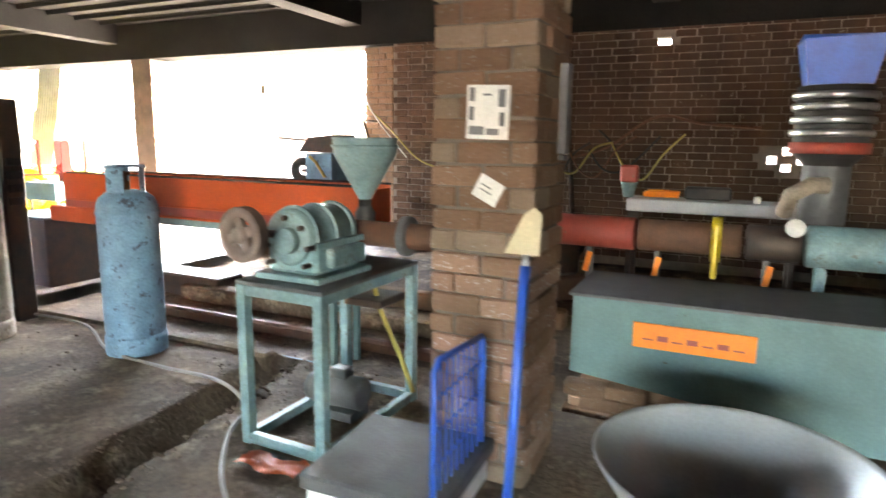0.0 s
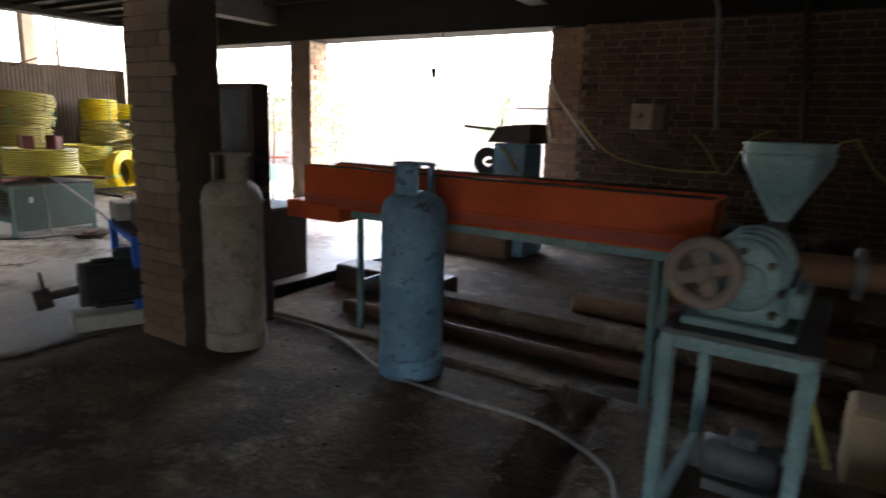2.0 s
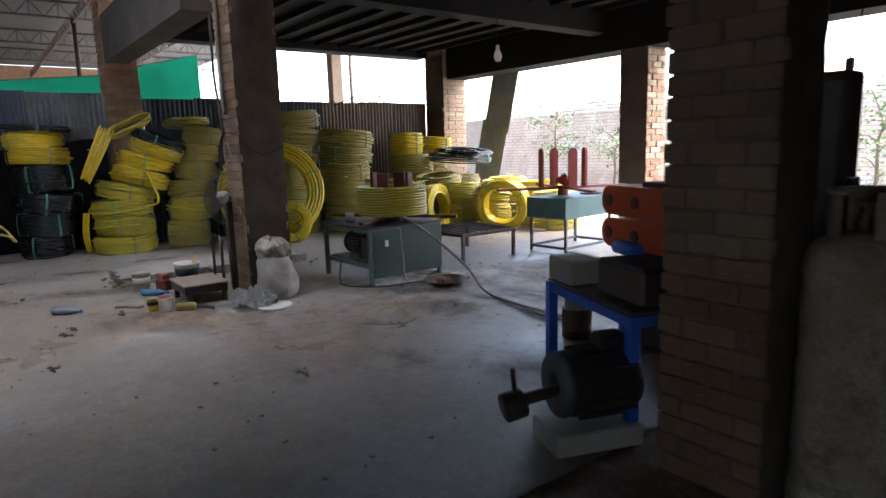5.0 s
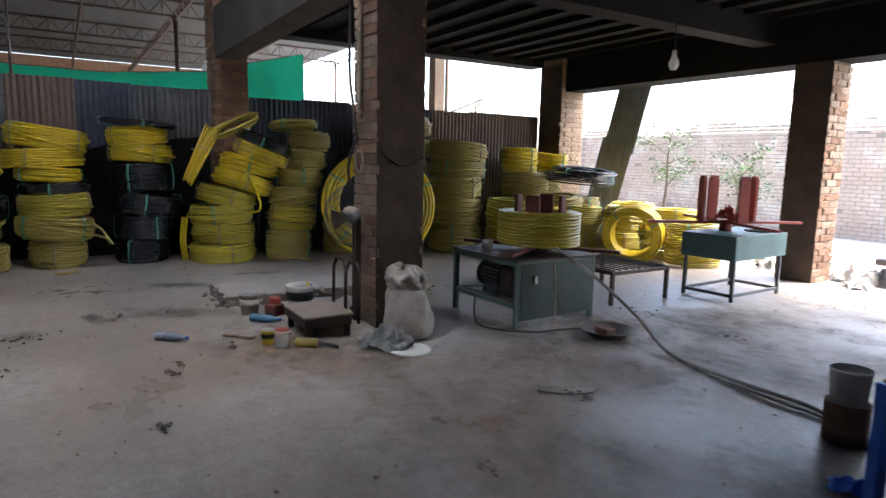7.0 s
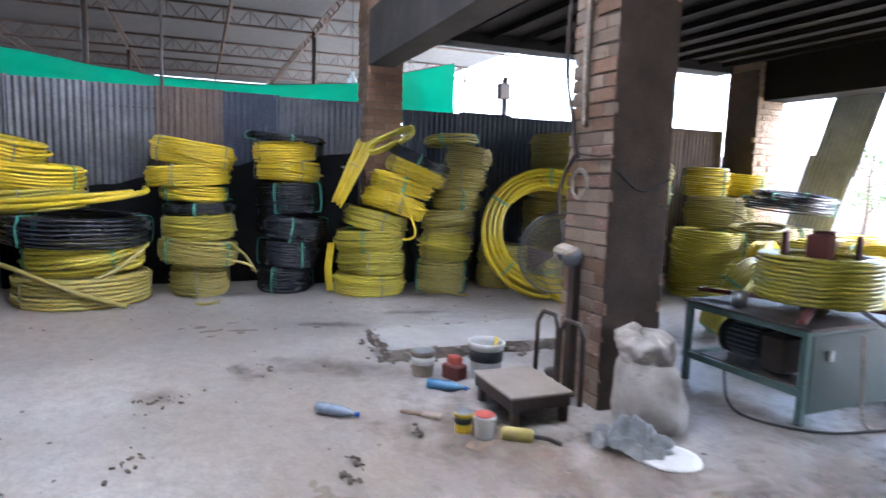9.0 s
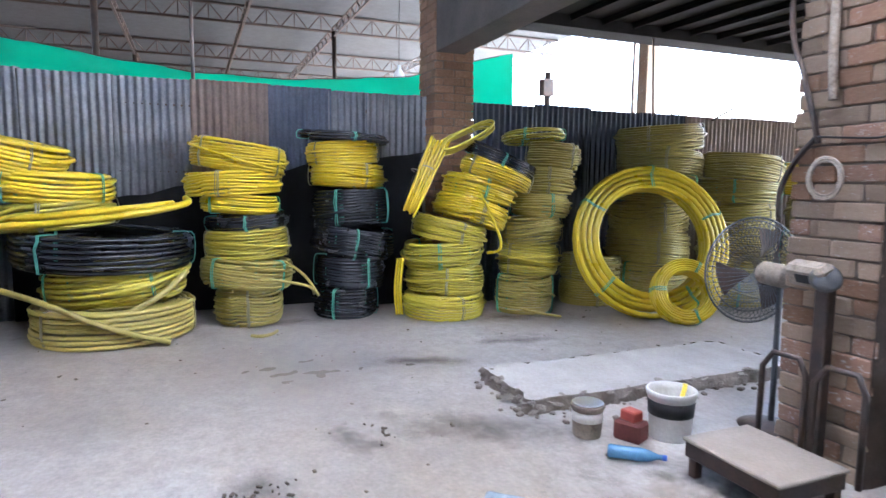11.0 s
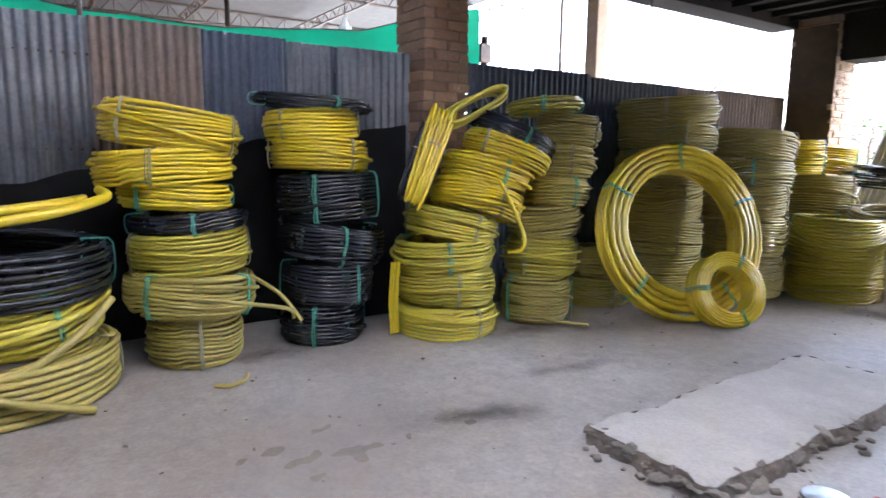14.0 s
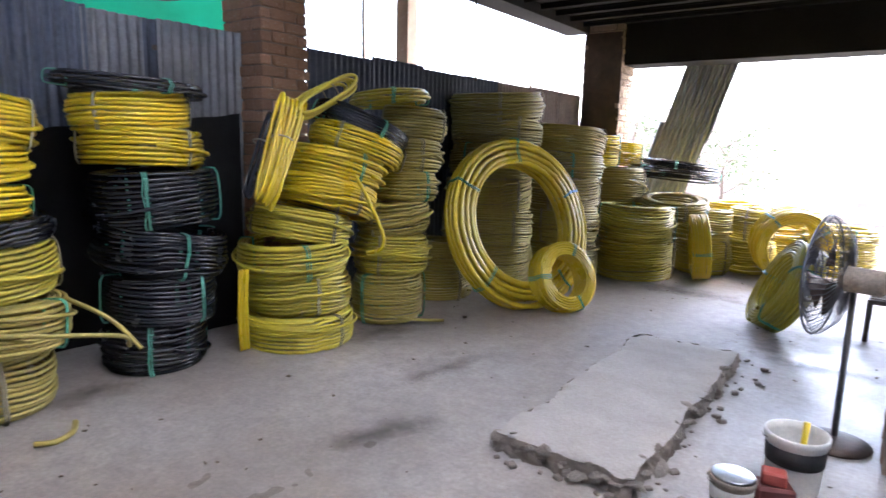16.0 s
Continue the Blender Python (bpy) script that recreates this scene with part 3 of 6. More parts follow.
STAIN = stain_material("oily_dirt", (0.055, 0.045, 0.038), (0.1, 0.085, 0.07), 0.5)
DUST = stain_material("brown_dust", (0.25, 0.17, 0.11), (0.34, 0.24, 0.16), 0.7)
for x, y, w, d, rz in ((-7.45, 4.75, .9, .35, 10), (-6.9, 4.05, .5, .2, 30), (-6.35, 5.4, .8, .4, 0), (-5.9, 6.4, .9, .3, 20), (-6.55, 3.55, .32, .16, 30), (-6.15, 4.1, .3, .14, 60),
                      (-8.75, 4.35, .8, .14, 0), (-9.2, 1.5, .9, .3, 60), (-8.95, .2, .3, .2, 0), (-9.3, .75, .3, .16, 20), (-8.15, 2.3, .5, .35, 0), (-7.5, 2.55, .45, .2, 10),
                      (-10.6, 1.6, .5, .16, 70), (-10.9, 2.6, .7, .12, 80), (-4.5, 4.3, .7, .4, 20), (-5.2, 2.9, .4, .2, 0), (-12.3, .9, .5, .2, 90), (-11.8, 3.0, .8, .25, 80), (-10.2, 6.2, .9, .3, 0),
                      (-5.6, 4.9, 1.5, .6, 15), (-6.7, 5.9, 1.2, .7, 70), (-5.0, 5.9, 1.4, .8, 30), (-6.2, 3.9, 1.0, .45, 0), (-4.4, 3.6, .9, .5, 40), (-7.5, 3.8, 1.0, .4, 20), (-8.9, 5.1, 1.0, .5, 50), (-5.7, 7.4, 1.6, .6, 5), (-4.2, 6.9, 1.0, .8, 0)):
    g = grid(Geo(), 8, 8, lambda a, v: (2 * a - 1, 2 * v - 1, 0))
    p = part("floor_stain", g, STAIN, m=pose(x, y, .0105, 0, 0, rz) @ Matrix.Diagonal((w, d, 1, 1)))
    tagged(p, "dark oily dirt stain on the concrete floor", "stain", "", "structure")
for x, y, w, d, rz in ((-6.75, 2.6, 1.3, .7, 45), (-7.75, 1.95, .9, .6, 20), (-6.4, 3.7, 1.2, .8, 60), (-5.9, 2.5, 1.0, .8, 0), (-7.0, 4.7, .8, .6, 30)):
    g = grid(Geo(), 8, 8, lambda a, v: (2 * a - 1, 2 * v - 1, 0))
    p = part("floor_stain", g, DUST, m=pose(x, y, .0145 + .002 * (w < 1), 0, 0, rz) @ Matrix.Diagonal((w, d, 1, 1)))
    tagged(p, "brown trodden earth dust on the concrete floor", "stain", "", "structure")

# shed beyond the sheet wall: roof, lattice girders, rafters, net
roof = thing("shed_roof", "pale sheet roof of the open shed on lattice girders", "roof", kind="structure")
part("roof_sheet", box(Geo(), -38, -7.2, 5.86, -8.8, 10.7, 5.89, 0), ROOFING, roof)
part("roof_sheet", box(Geo(), -8.798, -7.2, 5.86, -6.82, -1.6, 5.89, 0), ROOFING, roof)
part("skylight_strip", grid(Geo(), 2, 12, lambda a, b: (-8.798 + 1.978 * a, -1.598 + 12.3 * b, 5.87)), SKYLIGHT, roof, "dusty milky fibreglass strip")
for x in (-9.5, -13.6, -19.2, -23.0, -28.0, -32.5):
    g = Geo()
    for z in (5.4, 5.82):
        tube(g, [(x, -9, z), (x, 10.6, z)], .035, 5)
    n = 28
    for i in range(n):
        y = -9 + 19.6 * i / n
        tube(g, [(x, y, 5.4), (x, y + 0.35, 5.82), (x, y + 0.7, 5.4)], .017, 4)
        tube(g, [(x, y + .35, 5.4), (x, y + .35, 5.82)], .013, 4)
    part("girder", g, STEEL_DARK, roof)
for y in (-8.8, -5.0, -1.6, 1.25, 3.6, 7.0, 10.5):
    g = Geo()
    for z in (5.28, 5.52):
        box(g, -38, y - .03, z, -5.6, y + .03, z + .03, .003)
    for i in range(60):
        x = -38 + 32.4 * i / 60
        tube(g, [(x, y, 5.29), (x + .27, y, 5.53), (x + .54, y, 5.29)], .015, 4)
    part("rafter", g, STEEL_DARK, roof)
for x, y in ((-19.2, -1.6), (-23.0, 3.6), (-28.0, -1.6), (-19.2, 10.5), (-28.0, 10.5), (-9.5, -7.0)):
    part("post", tube(Geo(), [(x, y, -0.4), (x, y, 5.4)], .06, 8), STEEL_DARK, roof)
g = Geo()
NET_Y, NET_Z = (-6, -1.9, -.9, 0, 1.2, 2.8, 3.5, 4.5), (3.5, 2.97, 2.84, 2.74, 2.73, 2.88, 3.1, 3.35)


def net_point(a, b):
    y = -6 + 10.45 * a
    top = float(np.interp(y, NET_Y, NET_Z)) + .012 * noise.noise((a * 25, 1, 4))
    return (-14.5 + .04 * math.sin(a * 70 + b * 2) + .06 * noise.noise((a * 30, b * 3, 0)), y, 2.35 + (top - 2.35) * b)


grid(g, 90, 8, net_point)
net = thing("shade_net", "green shade net hung behind the sheet wall", "net")
part("netting", g, CLOTH, net)
part("rope", tube(Geo(), [net_point(i / 40, 1) for i in range(41)], .008, 5), STEEL_DARK, net)
for y, z in ((2.87, 3.05), (-3.0, 3.4)):
    lamp = thing("pendant_bulb", "unlit milky glass bulb hanging on a cord", "lamp", (-15.1, y, z))
    part("cord", tube(Geo(), [(0, 0, .1), (0, 0, 2.3)], .006, 5), BLACK, lamp)
    part("bulb", lathe(Geo(), [(0, -.17), (.06, -.16), (.085, -.09), (.075, -.02), (.035, .04), (.03, .1), (0, .1)], 16), BULB, lamp)
lamp = thing("pendant_bulb", "unlit milky glass bulb hanging under the ceiling", "lamp", (-7.35, 5.78, 2.5))
part("cord", tube(Geo(), [(0, 0, .08), (0, 0, .9)], .006, 5), BLACK, lamp)
part("bulb", lathe(Geo(), [(0, -.09), (.03, -.085), (.05, -.04), (.045, 0), (.025, .04), (.02, .1), (0, .1)], 16), BULB, lamp)
for x, y in ((-15.95, 8.2),):
    p = tagged(part("yard_post", box(Geo(), x - .14, y - .14, -.45, x + .14, y + .14, 4.4, .01), BRICK_PALE), "plain brick post standing outside", "post")
mast = thing("yard_mast", "thin dark steel post with a switch box outside", "post", (-17.86, 7.13, -.45))
part("pole", tube(Geo(), [(0, 0, 0), (0, 0, 4.25)], .07, 8), STEEL_DARK, mast)
part("switch_box", box(Geo(), -.1, -.16, 3.75, .1, .1, 4.1, .01), STEEL_DARK, mast)
p = tagged(part("net_pole", tube(Geo(), [(-14.4, .02, -.05), (-14.4, 0, 5.4)], .022, 6), STEEL_DARK), "thin steel pole holding the shade net", "pole")
p = part("window_bar", tube(Geo(), [(-12.66, 5.55, 2.3), (-12.66, 5.5, 3.3)], .012, 6), STEEL_DARK)
tagged(p, "thin upright iron bar in the open strip", "bar")
p = part("pole_leaning", tube(Geo(), [(-12.3, 6.2, 2.25), (-12.75, 7.3, 2.62)], .014, 6), STEEL_DARK)
tagged(p, "thin stick laid against the top of the sheets", "stick")

# yard wall and plants
g = Geo()
random.seed(5)
z, k = -0.02, 0
while z < 2.9:
    x = -18.0 + (0.12 if k % 2 else 0)
    while x < 1.5:
        if rnd(0, 1) > .015 and z < 2.45 + .35 * noise.noise((x * .35, 0, 7)):
            box(g, x + .008, 15.0 + rnd(-.012, .012), z + .005, x + .235, 15.08, z + .082 + rnd(-.004, 0), .006)
        x += 0.243
    z += 0.09
    k += 1
wall = thing("wall_yard", "pale brick boundary wall across the yard", "wall", kind="structure")
part("mortar_bed", box(Geo(), -20, 15.012, -.4, 10, 15.4, 2.3, 0), YARD_MORTAR, wall)
tagged(part("bricks", g, YARD_BRICK, wall), kind="stuff")
random.seed(8)


def sapling(x, y, h, n, spread, label):
    t = thing("young_tree", label, "tree", (x, y, -.02))
    g = Geo()
    top = Vector((.15, 0, h * .75))
    tube(g, [(0, 0, 0), (.06, .02, h * .3), (.02, .05, h * .55), top], [.045, .035, .025, .012], 7)
    tips = []
    for i in range(9):
        a, z0 = i * 2.4, h * (.3 + .06 * i)
        p = Vector((.05, .03, z0))
        q = p + Vector((math.cos(a) * spread * rnd(.5, 1), math.sin(a) * spread * rnd(.5, 1), rnd(.1, .5)))
        tube(g, [p, (p + q) / 2 + Vector((0, 0, .06)), q], [.016, .01, .005], 5)
        tips += [p.lerp(q, f) for f in (.5, .75, 1)]
    part("trunk", g, BARK, t)
    g = Geo()
    for i in range(n):
        c = random.choice(tips) + Vector((random.gauss(0, .14), random.gauss(0, .14), random.gauss(0, .12)))
        u = Vector((rnd(-1, 1), rnd(-1, 1), rnd(-.6, .4))).normalized()
        w = u.cross(Vector((rnd(-1, 1), rnd(-1, 1), rnd(-1, 1)))).normalized()
        s = rnd(.05, .1)
        g.add([c, c + u * s * .5 + w * s * .28, c + u * s, c + u * s * .5 - w * s * .28], [(0, 1, 2), (0, 2, 3)])
    tagged(part("crown", g, LEAF, t), kind="stuff")


sapling(-5.6, 12.6, 2.4, 420, .5, "thin young tree with sparse leaves by the yard wall")
sapling(-3.0, 11.8, 4.6, 700, .9, "young tree with drooping green branches")
sapling(-13.6, 13.6, 3.2, 800, .9, "leafy bush beyond the leaning sheet")
sapling(-11.6, 13.6, 2.1, 550, .8, "bright leafy bush beside the yard wall")
sapling(-18.5, 11.0, 4.6, 700, .9, "leafy tree seen over the sheets")


# ---- coils of pipe ----
def coil_geo(R, H, d, seed, inner=False, loose=0.4, width=4):
    """Turns of one pipe, wound into a flat-lying bundle with rounded shoulders, its base at z = 0."""
    random.seed(seed)
    g, seg = Geo(), 32
    n = max(2, int(round(H / d)))
    pts = []
    neat = loose < .2
    slope, turn0 = (0, 0) if neat else (rnd(0, .8) * d, rnd(0, 6.3))
    belly = rnd(.25, 1.1) * d * (0 if neat else 1)
    oval, oph = (0, 0) if neat else (rnd(0, .03) * R, rnd(0, 3))
    for k in range(n):
        f = 2 * k / max(1, n - 1) - 1
        dr, dz, ph = rnd(-.6, .35) * d * loose * 2 - belly * f * f * (1.3 if abs(f) > .9 else 1), rnd(-.2, .2) * d * loose, rnd(0, 6.3)
        dx, dy = random.gauss(0, .5 * d * loose), random.gauss(0, .5 * d * loose)
        tilt = rnd(-.5, .5) * d * loose * 2.2
        for i in range(seg):
            a = 2 * math.pi * i / seg
            r = R - d / 2 + dr + .45 * d * loose * math.sin(2 * a + ph) + oval * math.cos(2 * a + oph)
            z = d * (.5 + (H / d - 1) * k / max(1, n - 1)) + dz + d * .5 * (i / seg - .5) + tilt * math.sin(a + ph) + slope * math.sin(2 * a + turn0) * (1 - f * f)
            pts.append((r * math.cos(a) + dx, r * math.sin(a) + dy, min(max(z, d / 2), H - d * .3)))
    tube(g, pts, d * .45, 6)
    strands = []
    if not neat and H > .2:
        for k in range(random.choice((0, 1, 1, 2))):
            ph, mid, amp, a0, span = rnd(0, 6.3), rnd(.4, .6) * H, rnd(.12, .3) * H, rnd(0, 6.3), rnd(2.5, 5.5)
            run = []
            for i in range(22):
                a = a0 + span * i / 21
                r = R + d * .3 - (d * .7 if i in (0, 21) else 0)
                run.append((r * math.cos(a), r * math.sin(a), mid + amp * math.sin(a + ph)))
            if rnd(0, 1) < .35:
                e = Vector((-math.sin(a), math.cos(a), 0))
                run.append(tuple(Vector(run[-1]) + e * .1 + Vector((0, 0, -.01))))
            strands.append(("loose_strand", tube(Geo(), run, d * .45, 6)))
    parts = [("outer_winding", g)] + strands
    for level in ([H - d * .45] + ([d * .5] if inner else [])):
        pts = []
        for k in range(1, width):
            for i in range(seg):
                a = 2 * math.pi * i / seg
                r = R - belly - d * .5 - d * .93 * (k + i / seg - 1) - d * .5 + rnd(-.06, .06) * d
                pts.append((r * math.cos(a), r * math.sin(a), level + rnd(-.1, .1) * d + .1 * d * math.sin(3 * a + k)))
        parts.append(("top_winding" if level > d else "bottom_winding", tube(Geo(), pts, d * .5, 6)))
    if inner:
        pts = []
        for k in range(n):
            for i in range(seg):
                a = 2 * math.pi * i / seg
                pts.append(((R - d * width) * math.cos(a), (R - d * width) * math.sin(a), d * (.5 + (H / d - 1) * k / max(1, n - 1))))
        parts.append(("inner_winding", tube(Geo(), pts, d * .5, 6)))
    return parts


COIL_SEED = [100]
COLOURS = {'y': YEL_GRN, 'n': YEL, 'o': YEL_OLD, 'b': PIPE_BLK, 'g': YEL_GRN}
NAMES = {'y': "greenish-yellow plastic pipe coil, dusty", 'n': "bright yellow plastic pipe coil", 'o': "dusty old yellow plastic pipe coil",
         'b': "black plastic pipe coil", 'g': "greenish-yellow plastic pipe coil, dusty"}


def coil(x, y, z, R, H, c, d=0.03, tilt=0.0, toward=90.0, straps=3, strap=None, where="in a stack", inner=False, loose=0.23, m=None, width=4, spin=None):
    """A tied coil of pipe that lies at x, y on height z, leaning by tilt degrees toward a heading."""
    COIL_SEED[0] += 1
    random.seed(COIL_SEED[0])
    spin = rnd(0, 360) if spin is None else spin
    lean = Matrix.Rotation(radians(tilt), 4, Vector((-math.sin(radians(toward)), math.cos(radians(toward)), 0)))
    t = thing("pipe_coil", NAMES[c] + " " + where, "pipe coil", group="stacked pipe coils",
              m=m if m is not None else Matrix.Translation((x, y, z)) @ lean @ pose(0, 0, 0, 0, 0, spin))
    for name, g in coil_geo(R, H, d, COIL_SEED[0], inner, loose, width):
        part(name, g, COLOURS[c], t)
    random.seed(COIL_SEED[0])
    for i in range(straps):
        a = radians(360 * i / straps + rnd(-20, 20))
        ra, rb = R + .005, R - d * width - .004
        loop = []
        ri = ra - d * .75
        for r, zz in ((ri, .0), (ra - d * .2, H * .12), (ra, H * .35), (ra, H * .65), (ra - d * .2, H * .9), (ri, H + .002), ((ra + rb) / 2, H + .006), (rb, H + .004), (rb, H * .5), (rb, -.002), ((ra + rb) / 2, .003)):
            b = a + rnd(-.02, .02)
            loop.append((r * math.cos(b), r * math.sin(b), max(zz, .003)))
        g = Geo()
        for off in (-.011, 0, .011):
            side = Vector((-math.sin(a), math.cos(a), 0)) * (off + rnd(-.004, .004))
            tube(g, [Vector(q) + side * rnd(.6, 1.4) for q in loop], .0045, 4, True)
        part("strap", g, strap or (STRAP if c == 'b' or COIL_SEED[0] % 3 == 0 else STRAP_GREY), t)
    return t


def stack(rows, d=0.03):
    for row in rows:
        x, y, z, H, R, c = row[:6]
        coil(x, y, z, R, H, c, d, *row[6:])


# nearest stacks along the sheet wall
stack([(-12.6, -2.3, 0.0, .5, .5, 'o'), (-12.6, -2.35, .5, .45, .5, 'o'), (-12.6, -2.3, .95, .45, .5, 'y'), (-12.65, -1.25, .96, .24, .58, 'y', 5, 270), (-12.68, -1.25, 1.2, .28, .54, 'n', 3, 80), (-12.7, -1.6, 1.47, .3, .52, 'n', 11, 80)], .04)
stack([(-12.42, -.72, .0, .31, .68, 'o', 0, 0, 3, None, "at the foot of a stack", False, .15), (-12.47, -.7, .31, .33, .62, 'g', 4, 250), (-12.5, -.8, .64, .31, .76, 'b', 3, 60)], .046)
stack([(-12.53, .46, .0, .36, .34, 'o'), (-12.55, .44, .37, .28, .45, 'o', 4, 90), (-12.6, .47, .65, .29, .41, 'y', 3, 270), (-12.62, .48, .94, .14, .42, 'b', 5, 280),
       (-12.7, .4, 1.08, .19, .39, 'n', 3, 90), (-12.76, .36, 1.27, .24, .47, 'n', 4, 270), (-12.78, .39, 1.5, .29, .48, 'n', 8, 90)], .029)
stack([(-12.55, 1.45, .0, .31, .34, 'b'), (-12.57, 1.5, .32, .32, .38, 'b', 2, 90), (-12.6, 1.53, .65, .3, .44, 'b', 9, 60), (-12.63, 1.55, .97, .36, .43, 'b', 3, 250),
       (-12.7, 1.51, 1.35, .25, .41, 'n', 3, 100), (-12.76, 1.48, 1.6, .24, .39, 'n', 4, 280), (-12.8, 1.5, 1.84, .09, .5, 'b', 4, 60)], .03)
stack([(-12.24, 2.46, .0, .24, .45, 'y'), (-12.27, 2.48, .25, .28, .43, 'y', 2, 90), (-12.3, 2.47, .53, .26, .44, 'y', 3, 270), (-12.3, 2.52, .78, .24, .41, 'y', 12, 80),
       (-12.22, 2.72, .99, .24, .42, 'n', 17, 90), (-12.22, 2.82, 1.24, .22, .41, 'n', 14, 80)], .028)
stack([(-12.15, 2.98, 1.42, .2, .41, 'n', 20, 70), (-12.14, 3.03, 1.6, .14, .41, 'b', 24, 65)], .024)
stack([(-12.1, 3.37, .0, .42, .33, 'o'), (-12.1, 3.41, .42, .33, .35, 'y', 3, 90), (-12.1, 3.46, .76, .29, .34, 'o', 4, 250), (-12.1, 3.55, 1.05, .25, .33, 'o', 4, 90),
       (-12.1, 3.62, 1.3, .28, .32, 'o', 3, 90), (-12.1, 3.7, 1.58, .27, .31, 'o', 5, 80), (-12.2, 3.5, 1.87, .12, .36, 'y', 5, 200)], .028)
stack([(-12.25, 4.35, .0, .3, .36, 'o'), (-12.25, 4.35, .3, .28, .36, 'o', 3, 90)], .028)
stack([(-12.15, 5.15, .0, .5, .5, 'o'), (-12.15, 5.1, .5, .36, .5, 'o', 3, 90), (-12.15, 5.12, .86, .34, .48, 'o', 3, 270), (-12.16, 5.18, 1.2, .34, .5, 'o', 4, 90),
       (-12.16, 5.24, 1.54, .28, .52, 'o', 5, 100), (-12.18, 5.26, 1.82, .3, .52, 'o', 5, 280)], .028)
stack([(-11.7, 6.05, .0, .45, .45, 'o'), (-11.7, 6.05, .45, .42, .44, 'o', 3, 100), (-11.72, 6.05, .88, .32, .46, 'o', 4, 270), (-11.74, 6.08, 1.2, .26, .48, 'o', 3, 90), (-11.76, 6.1, 1.47, .3, .49, 'o', 5, 90)], .028)
# lower piles by the corner
stack([(-11.05, 6.78, .0, .44, .48, 'y'), (-11.08, 6.82, .44, .43, .48, 'y', 2, 60), (-10.8, 7.45, .72, .22, .42, 'o', 8, 300)], .03)
stack([(-10.45, 7.65, .0, .42, .36, 'y'), (-10.5, 7.68, .42, .38, .36, 'y', 3, 60), (-11.55, 7.4, .0, .8, .44, 'o'), (-11.6, 7.42, .8, .5, .42, 'o'), (-11.95, 7.55, 1.3, .42, .34, 'n'),
       (-11.95, 8.15, .0, .6, .36, 'o'), (-11.95, 8.15, .6, .6, .34, 'o'), (-11.85, 8.2, 1.3, .34, .32, 'n', 4, 40)], .03)
stack([(-9.95, 8.05, .0, .42, .31, 'y'), (-10.0, 8.12, .42, .4, .3, 'y', 2, 0), (-11.1, 8.2, .0, .9, .42, 'o'), (-9.65, 8.85, .0, .42, .4, 'y'), (-9.65, 8.9, .42, .36, .4, 'n'),
       (-10.35, 8.75, .0, .42, .4, 'y'), (-10.35, 8.75, .42, .42, .38, 'n'), (-9.0, 8.6, .0, .4, .42, 'y'), (-9.0, 8.6, .4, .22, .42, 'y')], .03)
coil(-11.05, 8.15, 1.14, .62, .16, 'b', .03, 5, 20, 3, None, "lying loosely on the pile")
coil(-11.0, 8.25, 1.3, .55, .08, 'b', .03, 7, 10, 2, None, "lying loosely on the pile")


def standing(x, y, R, H, c, lean, heading, d, width, where, straps=4, spin=20):
    """A coil stood on its rim, leaning back, its axis along the heading."""
    m = Matrix.Translation((x, y, R * math.cos(radians(lean)) + .003)) @ pose(0, 0, 0, 0, 0, heading) @ pose(0, 0, 0, 0, 90 - lean, 0) @ pose(0, 0, -H / 2, 0, 0, spin)
    return coil(0, 0, 0, R, H, c, d, straps=straps, strap=STRAP if c == 'n' else None, where=where, inner=True, loose=.12, m=m, width=width)


standing(-11.42, 4.52, .84, .2, 'n', 17, -20, .06, 4, "stood on edge against the stacks", 5)
standing(-10.98, 4.62, .34, .2, 'n', 22, -25, .025, 5, "stood on edge on the floor", 3)
standing(-10.35, 7.05, .4, .2, 'n', 6, 20, .03, 5, "stood on edge beside the pile", 3)
standing(-9.2, 5.35, .42, .22, 'y', 26, 200, .03, 5, "stood on edge against a bed frame", 3)
standing(-9.5, 7.85, .44, .34, 'n', 8, 120, .03, 4, "stood on edge on the floor", 3)


def loose_pipe(label, pts, r, material):
    """A loose length of pipe along a smooth curve."""
    P = [Vector(p) for p in pts]
    out = []
    for i in range(len(P) - 1):
        a, b, c, e = P[max(i - 1, 0)], P[i], P[i + 1], P[min(i + 2, len(P) - 1)]
        for k in range(8):
            t = k / 8
            out.append(.5 * ((2 * b) + (c - a) * t + (2 * a - 5 * b + 4 * c - e) * t * t + (3 * b - a - 3 * c + e) * t ** 3))
    out.append(P[-1])
    return tagged(part("loose_pipe", tube(Geo(), out, r, 8), material), label, "pipe", "loose pipe ends")


loose_pipe("loose yellow pipe end hanging from a coil", [(-12.2, .2, .55), (-12.07, .55, .5), (-12.0, .95, .42), (-12.06, 1.03, .33)], .014, YEL_OLD)
loose_pipe("yellow pipe end sticking out of a coil", [(-12.3, .8, .62), (-12.1, .95, .5), (-11.98, 1.06, .32)], .014, YEL_OLD)
loose_pipe("loose yellow pipe end hanging over the stack", [(-12.0, 2.55, 1.52), (-11.85, 2.7, 1.3), (-11.72, 2.85, .9), (-11.7, 2.85, .74), (-11.78, 2.75, .7)], .016, YEL)
loose_pipe("thick dusty yellow pipe end resting on the floor", [(-12.2, -1.6, .5), (-11.85, -1.2, .42), (-11.72, -.7, .2), (-11.78, -.25, .03)], .026, YEL_OLD)
loose_pipe("thick dusty yellow pipe end across a coil", [(-11.75, -.75, .22), (-11.9, -.35, .4), (-12.1, -.1, .6)], .026, YEL_OLD)
